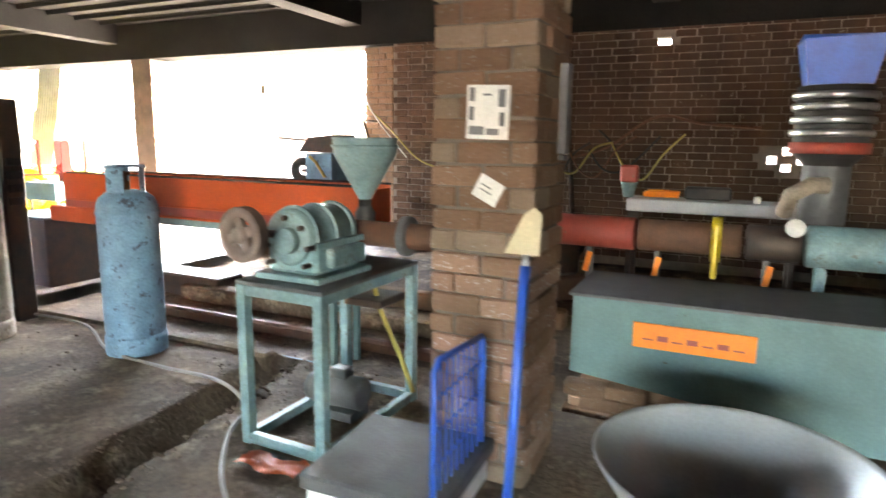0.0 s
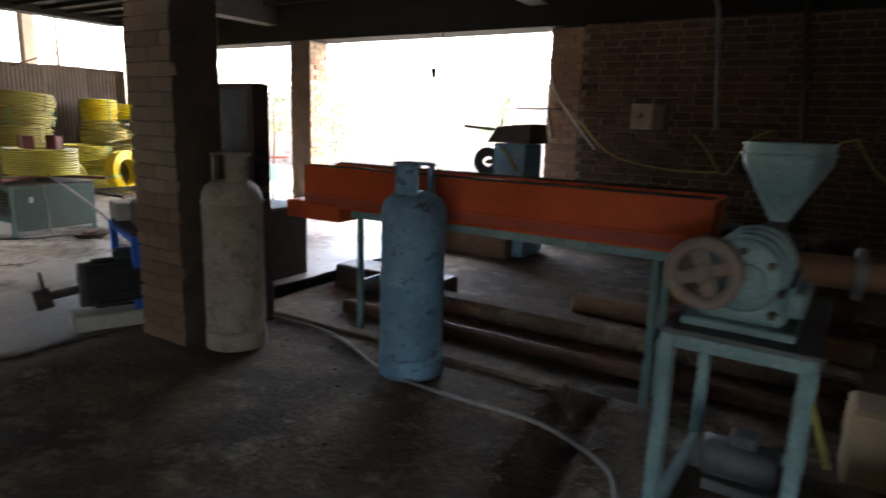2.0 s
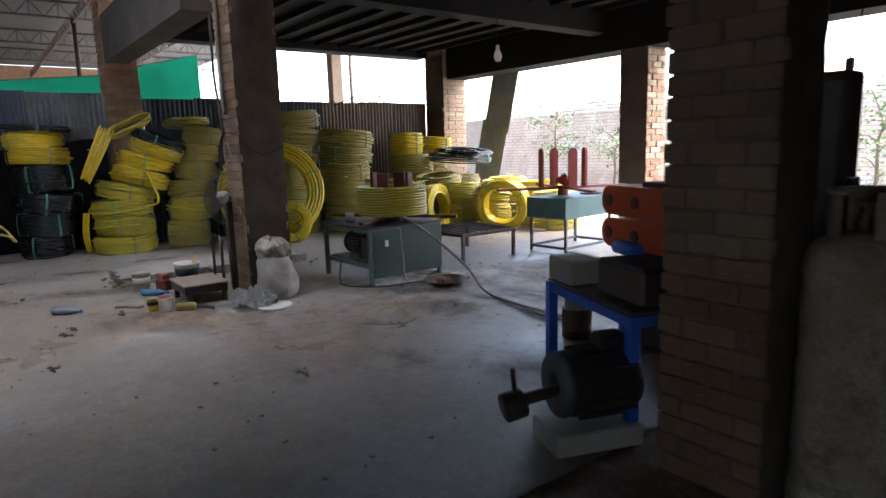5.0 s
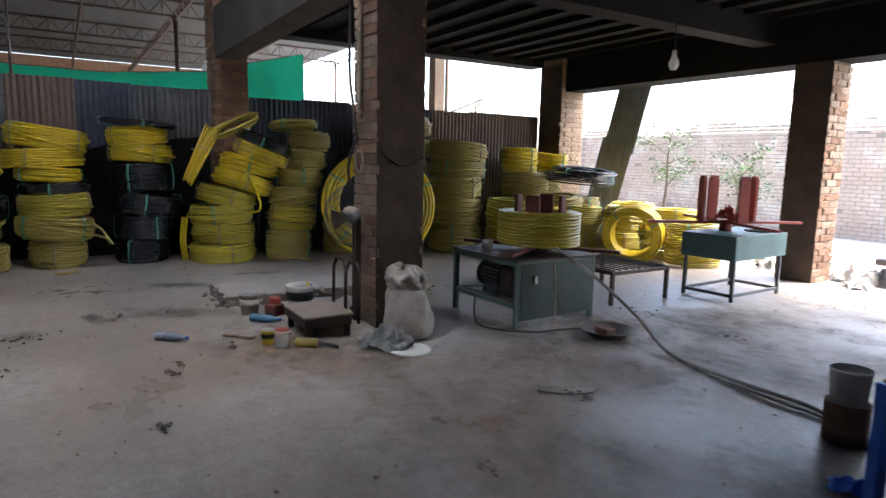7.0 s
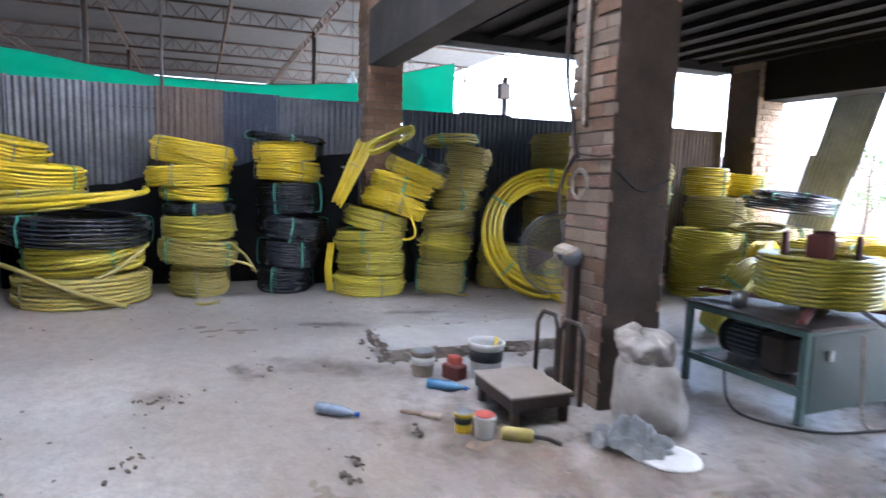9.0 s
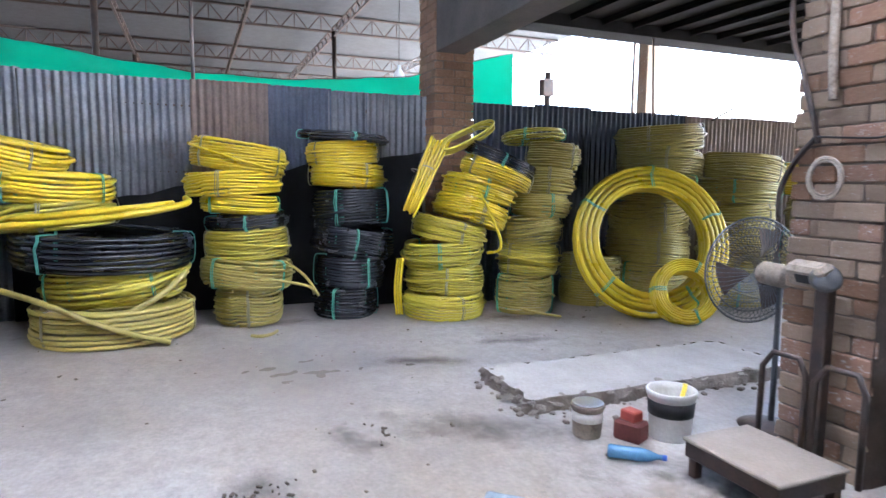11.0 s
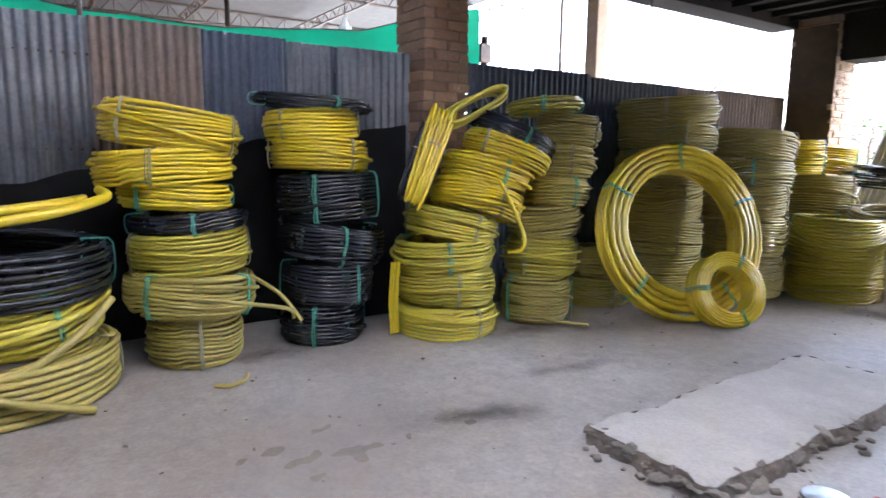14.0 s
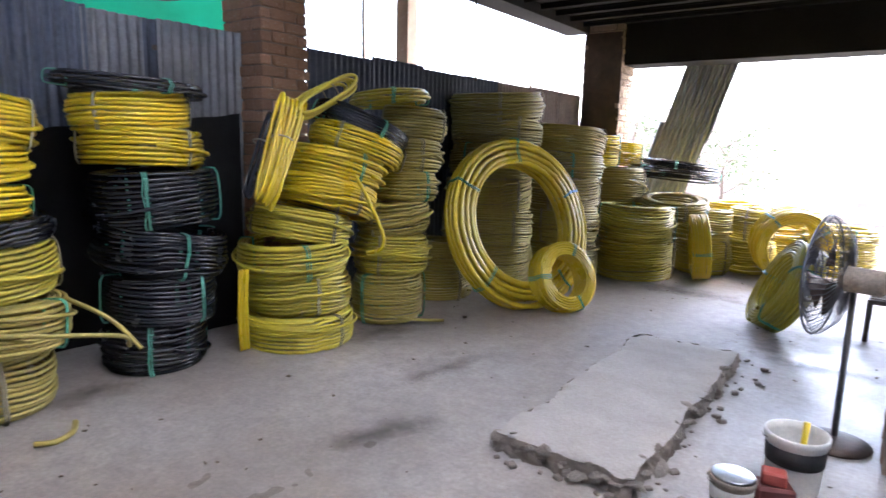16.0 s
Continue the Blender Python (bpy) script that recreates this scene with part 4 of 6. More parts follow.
loose_pipe("thick yellow pipe loop lying on the coils", [(-12.3, -1.9, 1.0), (-12.0, -1.2, 1.04), (-11.95, -.5, 1.12), (-12.2, -.1, 1.2), (-12.45, -.1, 1.24)], .03, YEL)
loose_pipe("thick yellow pipe loop lying on the coils", [(-12.4, -1.9, 1.05), (-12.05, -1.2, 1.1), (-12.0, -.5, 1.17), (-12.2, -.2, 1.2)], .03, YEL)
loose_pipe("short bent piece of yellow pipe on the floor", [(-11.84, .42, .016), (-11.79, .5, .016), (-11.84, .6, .016), (-11.95, .66, .016)], .016, YEL_OLD)
loose_pipe("yellow pipe end on the floor by the stack", [(-12.0, 3.1, .1), (-11.75, 3.3, .05), (-11.6, 3.55, .015)], .014, YEL_OLD)


def hank(label, p, q, flat, width, turns, r, material):
    """A long flattened hank of pipe from p to q, its turns laid side by side along the direction flat."""
    p, q = Vector(p), Vector(q)
    u = (q - p).normalized()
    f = Vector(flat)
    f = (f - u * f.dot(u)).normalized()
    w = u.cross(f)
    mid, half = (p + q) / 2, (q - p).length / 2
    t = thing("pipe_hank", label, "pipe coil", mid, group="hanks of pipe")
    for k in range(turns):
        hl, hw = half * rnd(.9, 1.04), width / 2 * rnd(.75, 1.15)
        off, skew = f * (k - (turns - 1) / 2) * r * 2.1, rnd(-.05, .05)
        pts = []
        for i in range(28):
            a = 2 * math.pi * i / 28
            x, y = math.cos(a), math.sin(a)
            sx = math.copysign(abs(x) ** .6, x)
            pts.append(u * hl * sx + w * (hw * y + skew * sx * half) + off * (1 + .25 * sx))
        part("turn", tube(Geo(), pts, r, 7, True), material, t)
    part("strap", tube(Geo(), [f * .075 * math.cos(a) + w * (width / 2 + .03) * math.sin(a) + u * .08 for a in (i * .5236 for i in range(12))], .006, 5, True), STRAP_GREY, t)


random.seed(12)
hank("hank of yellow pipe hung down the side of the stack", (-12.02, 1.98, 1.1), (-12.12, 2.36, 1.86), (.25, 1, -.3), .12, 6, .014, YEL)
hank("hank of yellow pipe laid slanting over the stack top", (-12.1, 2.32, 1.74), (-12.14, 2.98, 2.03), (1, 0, .5), .13, 5, .015, YEL_GRN)
hank("thin hank of black pipe hung behind the yellow one", (-12.2, 1.98, 1.15), (-12.24, 2.26, 1.75), (.3, 1, -.3), .1, 3, .011, PIPE_BLK)
for o in (0, .03, .06):
    loose_pipe("yellow pipe bundle stood between stacks", [(-12.25, 1.93 + o, .02), (-12.22, 1.9 + o, .3), (-12.25, 1.94 + o, .62)], .014, YEL)


# ---- things near the first pillar ----
def legs(t, w, d, h, s, material, z0=0.0, rails=(), name="leg"):
    """Four square legs at the corners of w x d round the middle, and rails at the heights given."""
    for x in (-w / 2 + s / 2, w / 2 - s / 2):
        for y in (-d / 2 + s / 2, d / 2 - s / 2):
            part(name, box(Geo(), x - s / 2, y - s / 2, z0, x + s / 2, y + s / 2, h, .003), material, t)
    for z in rails:
        for y in (-d / 2 + s / 2, d / 2 - s / 2):
            part("rail", box(Geo(), -w / 2 + s, y - s * .4, z - s / 2, w / 2 - s, y + s * .4, z + s / 2, .003), material, t)
        for x in (-w / 2 + s / 2, w / 2 - s / 2):
            part("rail", box(Geo(), x - s * .4, -d / 2 + s, z - s / 2, x + s * .4, d / 2 - s, z + s / 2, .003), material, t)


def gas_cylinder(x, y, material, label, rz):
    t = thing("gas_cylinder", label, "gas cylinder", (x, y, 0), rz, "tall gas cylinders")
    part("body", lathe(Geo(), [(0, .07), (.15, .07), (.183, .11), (.187, .16), (.187, .55), (.19, .56), (.19, .575), (.187, .585), (.187, .93), (.191, .935), (.191, .95), (.187, .955),
                               (.184, .99), (.165, 1.04), (.12, 1.075), (.06, 1.09), (0, 1.09)], 40), material, t)
    part("foot_ring", lathe(Geo(), [(.165, .0), (.19, .0), (.192, .012), (.192, .1), (.187, .13), (.165, .12)], 40), material, t)
    for a in (20, 140, 255):
        g = Geo()
        grid(g, 6, 2, lambda u, v: (.115 * math.cos(radians(a + 36 * (u - .5) * 2)), .115 * math.sin(radians(a + 36 * (u - .5) * 2)), 1.05 + .19 * v))
        s = len(g.v)
        grid(g, 6, 2, lambda u, v: (.109 * math.cos(radians(a + 36 * (u - .5) * 2)), .109 * math.sin(radians(a + 36 * (u - .5) * 2)), 1.24 - .19 * v))
        part("collar_post", g, material, t)
    part("collar_ring", tube(Geo(), [(.112 * math.cos(i * .26), .112 * math.sin(i * .26), 1.24) for i in range(21)], .012, 7), material, t)
    part("valve", lathe(Geo(), [(0, 1.09), (.022, 1.09), (.022, 1.14), (.014, 1.15), (.014, 1.18), (.03, 1.185), (.03, 1.205), (0, 1.21)], 14), RUSTY, t, "dull brass valve")


gas_cylinder(-1.43, 3.49, BLUE_PALE, "tall pale blue gas cylinder with chipped paint", 25)
gas_cylinder(-2.62, 3.18, CREAM, "tall cream gas cylinder, stained and rusty", -40)

# small extruder on a turquoise stand
ex = thing("small_extruder", "turquoise gearbox extruder with hopper on a steel stand", "machine", (.386, 3.22, -.01), -2)
legs(ex, .49, .84, .78, .05, TEAL, rails=(.03, .755))
part("top_plate", box(Geo(), -.25, -.42, .78, .25, .42, .8, .004), GREYBLK, ex)
gear = part("gearbox", box(Geo(), -.16, -.3, .8302, .13, .04, .98, .02), TEAL, ex)
part("base_plate", box(Geo(), -.2, -.34, .8, .17, .08, .83, .006), TEAL, gear)
part("gear_drum", cyl(Geo(), (-.02, -.32, 1.0), (-.02, .06, 1.0), .13, 26, .015), TEAL, gear)
part("bearing_cap", cyl(Geo(), (.0, -.365, .99), (.0, -.321, .99), .06, 20), TEAL, gear)
part("oil_box", box(Geo(), .131, -.24, .86, .18, .02, .95, .01), TEAL, gear)
for y in (-.27, -.13, .0):
    part("rib", cyl(Geo(), (-.02, y, 1.0), (-.02, y + .022, 1.0), .142, 26, .004), TEAL, gear)
for x in (-.168, .138):
    part("flange", box(Geo(), x - .008, -.31, .955, x + .008, .05, .985, .003), TEAL, gear)
for dx, dz in ((-.12, .88), (.09, .88), (-.13, .96), (.11, .96), (-.02, 1.09), (.07, 1.05)):
    part("bolt", cyl(Geo(), (dx, -.345, dz), (dx, -.29, dz), .013, 8, .002), STEEL_DARK, gear)
PM = pose(-.11, -.49, 1.03, 90, 0, 0)
pulley = part("pulley", lathe(Geo(), [(.08, -.03), (.116, -.03), (.121, -.022), (.109, 0), (.121, .022), (.116, .03), (.08, .03), (.08, -.03)], 32).turn(PM), PULLEY, ex, "dusty brown spoked belt pulley")
part("hub", lathe(Geo(), [(0, -.04), (.034, -.04), (.034, .04), (0, .04)], 16).turn(PM), PULLEY, pulley)
for a in range(4):
    part("spoke", box(Geo(), -.024, .02, -.014, .024, .09, .014, .006).turn(PM @ pose(0, 0, 0, 0, 0, 90 * a + 20)), PULLEY, pulley)
part("pulley_shaft", cyl(Geo(), (-.11, -.5, 1.03), (-.09, -.3, 1.01), .018), STEEL_DARK, ex)
part("barrel", cyl(Geo(), (.02, .16, .97), (.62, .2, .97), .065, 20), RUSTY, ex, "rusty extruder barrel")
part("barrel_flange", cyl(Geo(), (.3, .175, .97), (.34, .177, .97), .1, 20), GREYBLK, ex)
part("barrel_flange", cyl(Geo(), (.5, .185, .97), (.6, .19, .97), .11, 20), STEEL_DARK, ex)
part("throat", lathe(Geo(), [(.05, 1.0), (.055, 1.06), (.032, 1.1), (.03, 1.16), (.034, 1.17), (.034, 1.0)], 18, (.02, .25, 0)), GREYBLK, ex)
hop = part("hopper", lathe(Geo(), [(.032, 1.13), (.036, 1.14), (.158, 1.36), (.164, 1.38), (.164, 1.44), (.17, 1.445), (.17, 1.452), (.16, 1.452), (.158, 1.38), (.03, 1.15)], 36, (.02, .25, 0)), TEAL, ex, "turquoise sheet metal hopper")
part("hopper_band", lathe(Geo(), [(.165, 1.4), (.172, 1.402), (.172, 1.412), (.165, 1.414)], 36, (.02, .25, 0)), TEAL, hop)
part("drip_tray", box(Geo(), .04, .02, .62, .26, .26, .66, .006), STEEL_DARK, ex)
g = Geo()
cyl(g, (-.12, .0, .16), (.16, .02, .16), .085, 20, .012)
cyl(g, (-.16, 0, .16), (-.12, 0, .16), .07, 18)
box(g, -.1, -.07, .03, .14, .09, .08, .005)
box(g, -.02, -.03, .23, .08, .05, .29, .008)
part("drive_motor", g, GREYBLK, ex)
loose_pipe("yellow hose hanging behind the stand", [(.55, 3.3, .78), (.58, 3.36, .55), (.66, 3.42, .3), (.72, 3.44, .12)], .013, YEL_OLD)
rag = part("orange_rag", grid(Geo(), 10, 8, lambda a, b: (.25 + .32 * a, 2.62 + .12 * b + .02 * math.sin(a * 9), .01 + .02 * abs(noise.noise((a * 5, b * 5, 1))))), ORANGE)
tagged(rag, "faded orange rag on the dirt floor", "rag")

# orange water trough
tr = thing("cooling_trough", "orange-red sheet steel trough on a turquoise frame", "trough", (-1.3, 4.12, 0))
for nm, dims in (("front_side", (-1.45, -.17, .86, 1.4, -.164, 1.14)), ("rear_side", (-1.45, .164, .86, 1.4, .17, 1.14)),
                 ("bottom", (-1.45, -.164, .86, 1.4, .164, .866)), ("end_plate", (1.394, -.164, .866, 1.4, .164, 1.12))):
    part(nm, box(Geo(), *dims, .002), ORANGE, tr)
g = Geo()
box(g, -1.45, -.19, .845, 1.4, -.17, .862, .003)
box(g, -1.63, -.19, .74, -1.1, .19, .87, .012)
part("outlet_box", g, ORANGE, tr)
part("fold", box(Geo(), -1.44, -.181, .925, 1.39, -.1705, .939, .003), ORANGE, tr)
# Darker red stands for the shade on the inward-slanting lower strip.
part("skirt", box(Geo(), -1.44, -.1745, .864, 1.39, -.1705, .922, .001), RED, tr, "lower strip in darker red for the shade of its slant")
g = Geo()
for y in (-.17, .17):
    tube(g, [(-1.4, y, 1.145), (1.4, y, 1.145)], .009, 6)
part("rim", g, BLACK, tr)
g = Geo()
for y in (-.15, .15):
    box(g, -1.0, y - .02, .79, 1.18, y + .02, .84, .003)
part("bed_rail", g, TEAL, tr)
for x in (-.93, 1.14):
    for y in (-.14, .14):
        part("leg", box(Geo(), x - .02, y - .02, -.14, x + .02, y + .02, .79, .003), TEAL_DARK, tr)
    part("cross_bar", box(Geo(), x - .016, -.12, .3, x + .016, .12, .335, .003), TEAL_DARK, tr)
part("foot_rail", box(Geo(), -.9, -.165, -.11, 1.12, -.125, -.07, .003), TEAL_DARK, tr)

# control cabinets behind the second pillar
cab = thing("control_cabinet", "tall dark steel control cabinet, door shut", "cabinet", (-3.08, 3.76, 0))
part("body", box(Geo(), -.25, -.22, -.02, .25, -.06, 1.7, .008), STEEL_DARK, cab)
door = part("door", box(Geo(), -.23, -.238, .1, .23, -.222, 1.66, .004), GREYBLK, cab)
part("handle", box(Geo(), .17, -.262, .8, .2, -.238, .94, .004), STEEL_DARK, door)
for z in (.9, 1.0, 1.1, 1.2):
    part("terminal_block", box(Geo(), .252, -.2, z, .275, -.09, z + .06, .005), BLACK, cab)
cab = thing("low_cabinet", "low black steel cabinet on the floor", "cabinet", (-4.0, 4.6, 0))
part("body", box(Geo(), -.36, -.28, 0, .36, .28, .65, .01), STEEL_DARK, cab)
part("lid", box(Geo(), -.38, -.3, .652, .38, .3, .675, .005), GREYBLK, cab)

# kerbs, rails and cable on the dirt floor
for label, dims, m in (("broken concrete kerb along the machine pit", (-2.95, 3.74, -.15, -.55, 3.87, .02), DIRT),
                       ("long rusty steel channel lying along the pit", (-2.8, 4.42, -.12, .8, 4.5, -.02), RUSTY),
                       ("long flat concrete strip along the pit", (-2.6, 4.9, -.12, .9, 5.1, .03), DIRT),
                       ("low brick ledge at the back of the pit", (-4.3, 7.15, -.2, -2.6, 7.4, .16), BRICK),
                       ("old timber baulk in the pit", (-1.2, 5.6, -.12, 1.0, 5.75, .05), WOOD),
                       ("black soaked step below the cabinet", (-3.4, 5.0, -.2, -2.2, 5.35, .1), STEEL_DARK)):
    b = part("kerb", box(Geo(), *dims, .02), m)
    tagged(b, label, "kerb")
cable = loose_pipe("pale rubber hose lying on the dirt floor", [(-3.3, 3.62, .015), (-2.3, 3.68, .015), (-1.55, 3.36, .015), (-1.0, 3.3, .015), (-.5, 3.28, .02), (-.1, 3.08, .02), (.05, 2.8, .02), (.3, 2.5, .02), (.55, 2.3, .02)], .011, GREY_PIPE)
b = part("yellow_block", box(Geo(), .78, 3.62, -.1, 1.02, 3.9, .33, .02), CARDBOARD)
tagged(b, "ochre wooden crate behind the brick pillar", "crate")

# weighing platform, mesh guard, spade and basin by the pillar
ps = thing("weighing_platform", "grey steel floor scale platform", "scale", (1.1, 2.62, 0), 2)
part("platform", box(Geo(), -.28, -.27, .19, .28, .28, .25, .008), GREYBLK, ps)
part("skirt", box(Geo(), -.26, -.25, .08, .26, .26, .188, .006), WHITE, ps)
for x in (-.2, .2):
    for y in (-.19, .2):
        part("foot", cyl(Geo(), (x, y, -.01), (x, y, .08), .03, 12), STEEL_DARK, ps)
mg = thing("wire_guard", "blue painted wire mesh guard frame", "guard", (1.33, 2.64, .25), 0)
part("frame", tube(Geo(), [(0, -.22, 0), (0, -.22, .44), (0, -.19, .47), (0, .2, .44), (0, .22, .41), (0, .22, 0)], .012, 7), BLUE, mg)
for i in range(1, 9):
    part("wire", tube(Geo(), [(0, -.22 + .44 * i / 9, 0), (0, -.22 + .44 * i / 9, .465 - .025 * i / 9)], .005, 5), BLUE, mg)
for z in (.1, .22, .34):
    part("wire", tube(Geo(), [(0, -.22, z), (0, .22, z)], .004, 5), BLUE, mg)
sp = thing("blue_pole", "blue plastic pole with a cream paddle, leaning on the pillar", "pole", (1.474, 2.83, 0))
part("shaft", tube(Geo(), [(.0, -.06, -.01), (.0, .07, .97)], .02, 10), BLUE, sp)
part("ferrule", tube(Geo(), [(0, .071, .965), (0, .078, 1.01)], .016, 8), ALU, sp)
g = Geo()
g.add([(-.09, .08, 1.01), (.05, .08, 1.01), (.05, .095, 1.16), (.02, .095, 1.19), (-.02, .095, 1.16), (-.09, .092, 1.01), (.05, .092, 1.01), (.05, .107, 1.16), (.02, .107, 1.19), (-.02, .107, 1.16)],
      [(0, 1, 2, 3, 4), (9, 8, 7, 6, 5), (0, 5, 6, 1), (1, 6, 7, 2), (2, 7, 8, 3), (3, 8, 9, 4), (4, 9, 5, 0)])
part("paddle", g, PALE_CREAM, sp, "cream plastic paddle")
bowl = thing("metal_basin", "wide shallow aluminium basin on the floor", "basin", (2.24, 2.78, 0))
part("bowl", lathe(Geo(), [(0, .1), (.18, .11), (.33, .26), (.43, .41), (.445, .425), (.452, .42), (.44, .4), (.34, .24), (.19, .085), (0, .08)], 48), BASIN, bowl)
part("stand_ring", lathe(Geo(), [(.15, -.01), (.19, -.01), (.2, .1), (.17, .1), (.15, -.01)], 32), STEEL_DARK, bowl)


def notice(name, label, x, z, w, h, y, tilt, bars):
    t = thing(name, label, "notice", (x, y, z), 0)
    t.matrix_basis = pose(x, y, z, 0, tilt, 0)
    part("sheet", grid(Geo(), 4, 4, lambda a, b: (w * (a - .5), -.004 * math.sin(a * 5) - .004 * b, h * (b - .5))), PAPER, t)
    part("backing", box(Geo(), -w / 2, .001, -h / 2, w / 2, .004, h / 2, .001), PAPER, t)
    for i, (a, b, c, e) in enumerate(bars):
        part("print_bar", box(Geo(), a * w, -.0115, b * h, c * w, -.0095, e * h, .0003), INK, t)


notice("notice_sheet", "white printed notice stuck on the pillar", 1.275, 1.54, .175, .205, 2.985, 1.5,
       [(-.42, .2, -.3, .45), (.26, .1, .42, .42), (-.4, -.42, -.05, -.26), (.0, -.42, .3, -.3), (-.42, -.15, -.3, .1), (.3, -.25, .42, 0), (-.1, .3, .1, .34)])
notice("torn_note", "torn white paper note hung askew", 1.285, 1.24, .11, .095, 2.985, 28, [(-.3, .1, .1, .16), (-.3, -.1, .2, -.05)])
tl = thing("tube_holder", "grey sheet metal lamp channel on the pillar side", "lamp holder", (1.477, 3.3, 1.56))
part("channel", box(Geo(), 0, -.03, -.18, .04, .03, .19, .006), GREYBLK, tl)
part("end_cap", box(Geo(), .004, -.026, -.205, .036, .026, -.182, .004), BLACK, tl)

# large extruder behind the pillar
m = thing("large_extruder", "long grey-green extruder bed with an orange plate", "machine", (0, 0, 0))
g = Geo()
P = [(1.44, .21), (2.4, .11), (2.75, .03), (4.4, .03), (4.4, .63), (1.44, .63)]
n = len(P)
g.add([(x, 3.9, z) for x, z in P] + [(x, 4.5, z) for x, z in P], [tuple(range(n)), tuple(range(2 * n - 1, n - 1, -1))] + [(i, i + n, (i + 1) % n + n, (i + 1) % n) for i in range(n)])
part("bed", g, TEAL_DARK, m)
part("top_plate", box(Geo(), 1.42, 3.88, .632, 4.4, 4.52, .65, .004), GREYBLK, m)
part("name_plate", box(Geo(), 1.76, 3.885, .4, 2.33, 3.898, .53, .002), ORANGE_HI, m, "bright orange plate with faded lettering")
for i in range(7):
    part("letter_bar", box(Geo(), 1.81 + .07 * i, 3.8825, .445, 1.86 + .07 * i, 3.8845, .452 + .02 * (i % 2), .0003), RED, m)
part("plinth", box(Geo(), 1.42, 3.97, -.1, 2.62, 4.45, .05, .02), BRICK, m)
random.seed(17)
for row in range(4):
    z = -.09 + .079 * row
    x = 1.4 + (.1 if row % 2 else 0)
    while x < 2.68 - .34 * max(0, row - 1):
        if z + .075 < np.interp(x + .2, (1.44, 2.4, 2.75), (.205, .105, .03)):
            ob = part("brick", BM_CLAY[0], None, m, m=Matrix.LocRotScale((x + .11 + rnd(-.006, .006), 3.96 + rnd(-.012, .012), z + .037), Euler((0, 0, rnd(-.03, .03))), (.21, .1, .07)))
        x += .222
for x0, x1, r, mm, lab in ((.95, 1.6, .11, RED, "rust-red heater jacket"), (1.62, 2.25, .105, RUSTY, "rusty heater jacket"), (2.27, 2.58, .112, STEEL_DARK, "black heater jacket"), (2.6, 3.6, .13, TEAL, "turquoise feed section")):
    part("barrel_section", cyl(Geo(), (x0, 5.0, .83), (x1, 5.0, .83), r, 28, .01), mm, m, lab)
g = Geo()
lathe(g, [(.115, -.03), (.145, -.03), (.15, 0), (.145, .03), (.115, .03)], 28, (2.1, 5.0, .83), pose(0, 0, 0, 0, 90, 0))
box(g, 2.08, 4.83, .6, 2.12, 4.87, .95, .01)
part("clamp", g, YEL, m, "yellow clamp ring")
for x in (1.3, 1.75, 2.4):
    part("support", box(Geo(), x - .02, 4.97, .1, x + .02, 5.03, .74, .004), GREYBLK, m)
    s = Geo()
    box(s, -.02, -.004, -.14, .02, .004, 0, .001)
    part("tag", s.turn(pose(x + .02, 4.9, .7, 0, 12, 0)), ORANGE_HI, m, "orange cloth tag")
part("support", box(Geo(), 2.66, 4.95, .1, 2.72, 5.05, .71, .004), TEAL, m)
hp = part("feed_column", cyl(Geo(), (2.63, 4.75, 1.0), (2.63, 4.75, 1.36), .12, 24), GREYBLK, m)
part("feed_hopper", lathe(Geo(), [(.1, 1.3), (.185, 1.4), (.185, 1.752), (0, 1.752)], 32, (2.63, 4.75, 0)), BLACK, m, "black hopper drum")
for z in (1.5, 1.57, 1.64, 1.7):
    part("bright_band", lathe(Geo(), [(.186, z - .018), (.203, z - .018), (.208, z), (.203, z + .018), (.186, z + .018)], 32, (2.63, 4.75, 0)), ALU, m, "bright bare metal band")
part("red_band", lathe(Geo(), [(.186, 1.39), (.2, 1.39), (.2, 1.45), (.186, 1.45)], 32, (2.63, 4.75, 0)), RED, m, "dark red band")
part("elbow", tube(Geo(), [(2.44, 4.7, 1.05), (2.46, 4.62, 1.16), (2.55, 4.6, 1.22), (2.63, 4.62, 1.22)], .045, 10), CREAM, m, "stained cream elbow pipe")
part("gauge", cyl(Geo(), (2.5, 4.62, .98), (2.5, 4.58, .98), .05, 20), WHITE, m)
bt = thing("blue_tub", "blue plastic tub set on the hopper", "tub", (2.63, 4.75, 1.755))
g = Geo()
for k, (z0, s0, z1, s1) in enumerate(((0, .15, .24, .19),)):
    for o, f in ((0, 1), (-.008, -1)):
        vs = [(sx * (s0 + o), sy * (s0 + o), z0 + (0 if f > 0 else .01)) for sx, sy in ((-1, -1), (1, -1), (1, 1), (-1, 1))] + [(sx * (s1 + o), sy * (s1 + o), z1) for sx, sy in ((-1, -1), (1, -1), (1, 1), (-1, 1))]
        fs = [(0, 1, 5, 4), (1, 2, 6, 5), (2, 3, 7, 6), (3, 0, 4, 7), (3, 2, 1, 0)]
        g.add(vs, fs if f > 0 else [q[::-1] for q in fs])
part("body", g, BLUE, bt)
part("rim", tube(Geo(), [(-.19, -.19, .24), (.19, -.19, .24), (.19, .19, .24), (-.19, .19, .24)], .012, 6, True), BLUE, bt)
bench = thing("work_bench", "narrow bench with a pale grey tray edge", "bench", (2.03, 5.95, 0))
part("tray", box(Geo(), -.62, -.15, .9, .62, .2, 1.0, .008), PANEL_GREY, bench)
legs(bench, 1.2, .34, .9, .04, STEEL_DARK, z0=-.12)
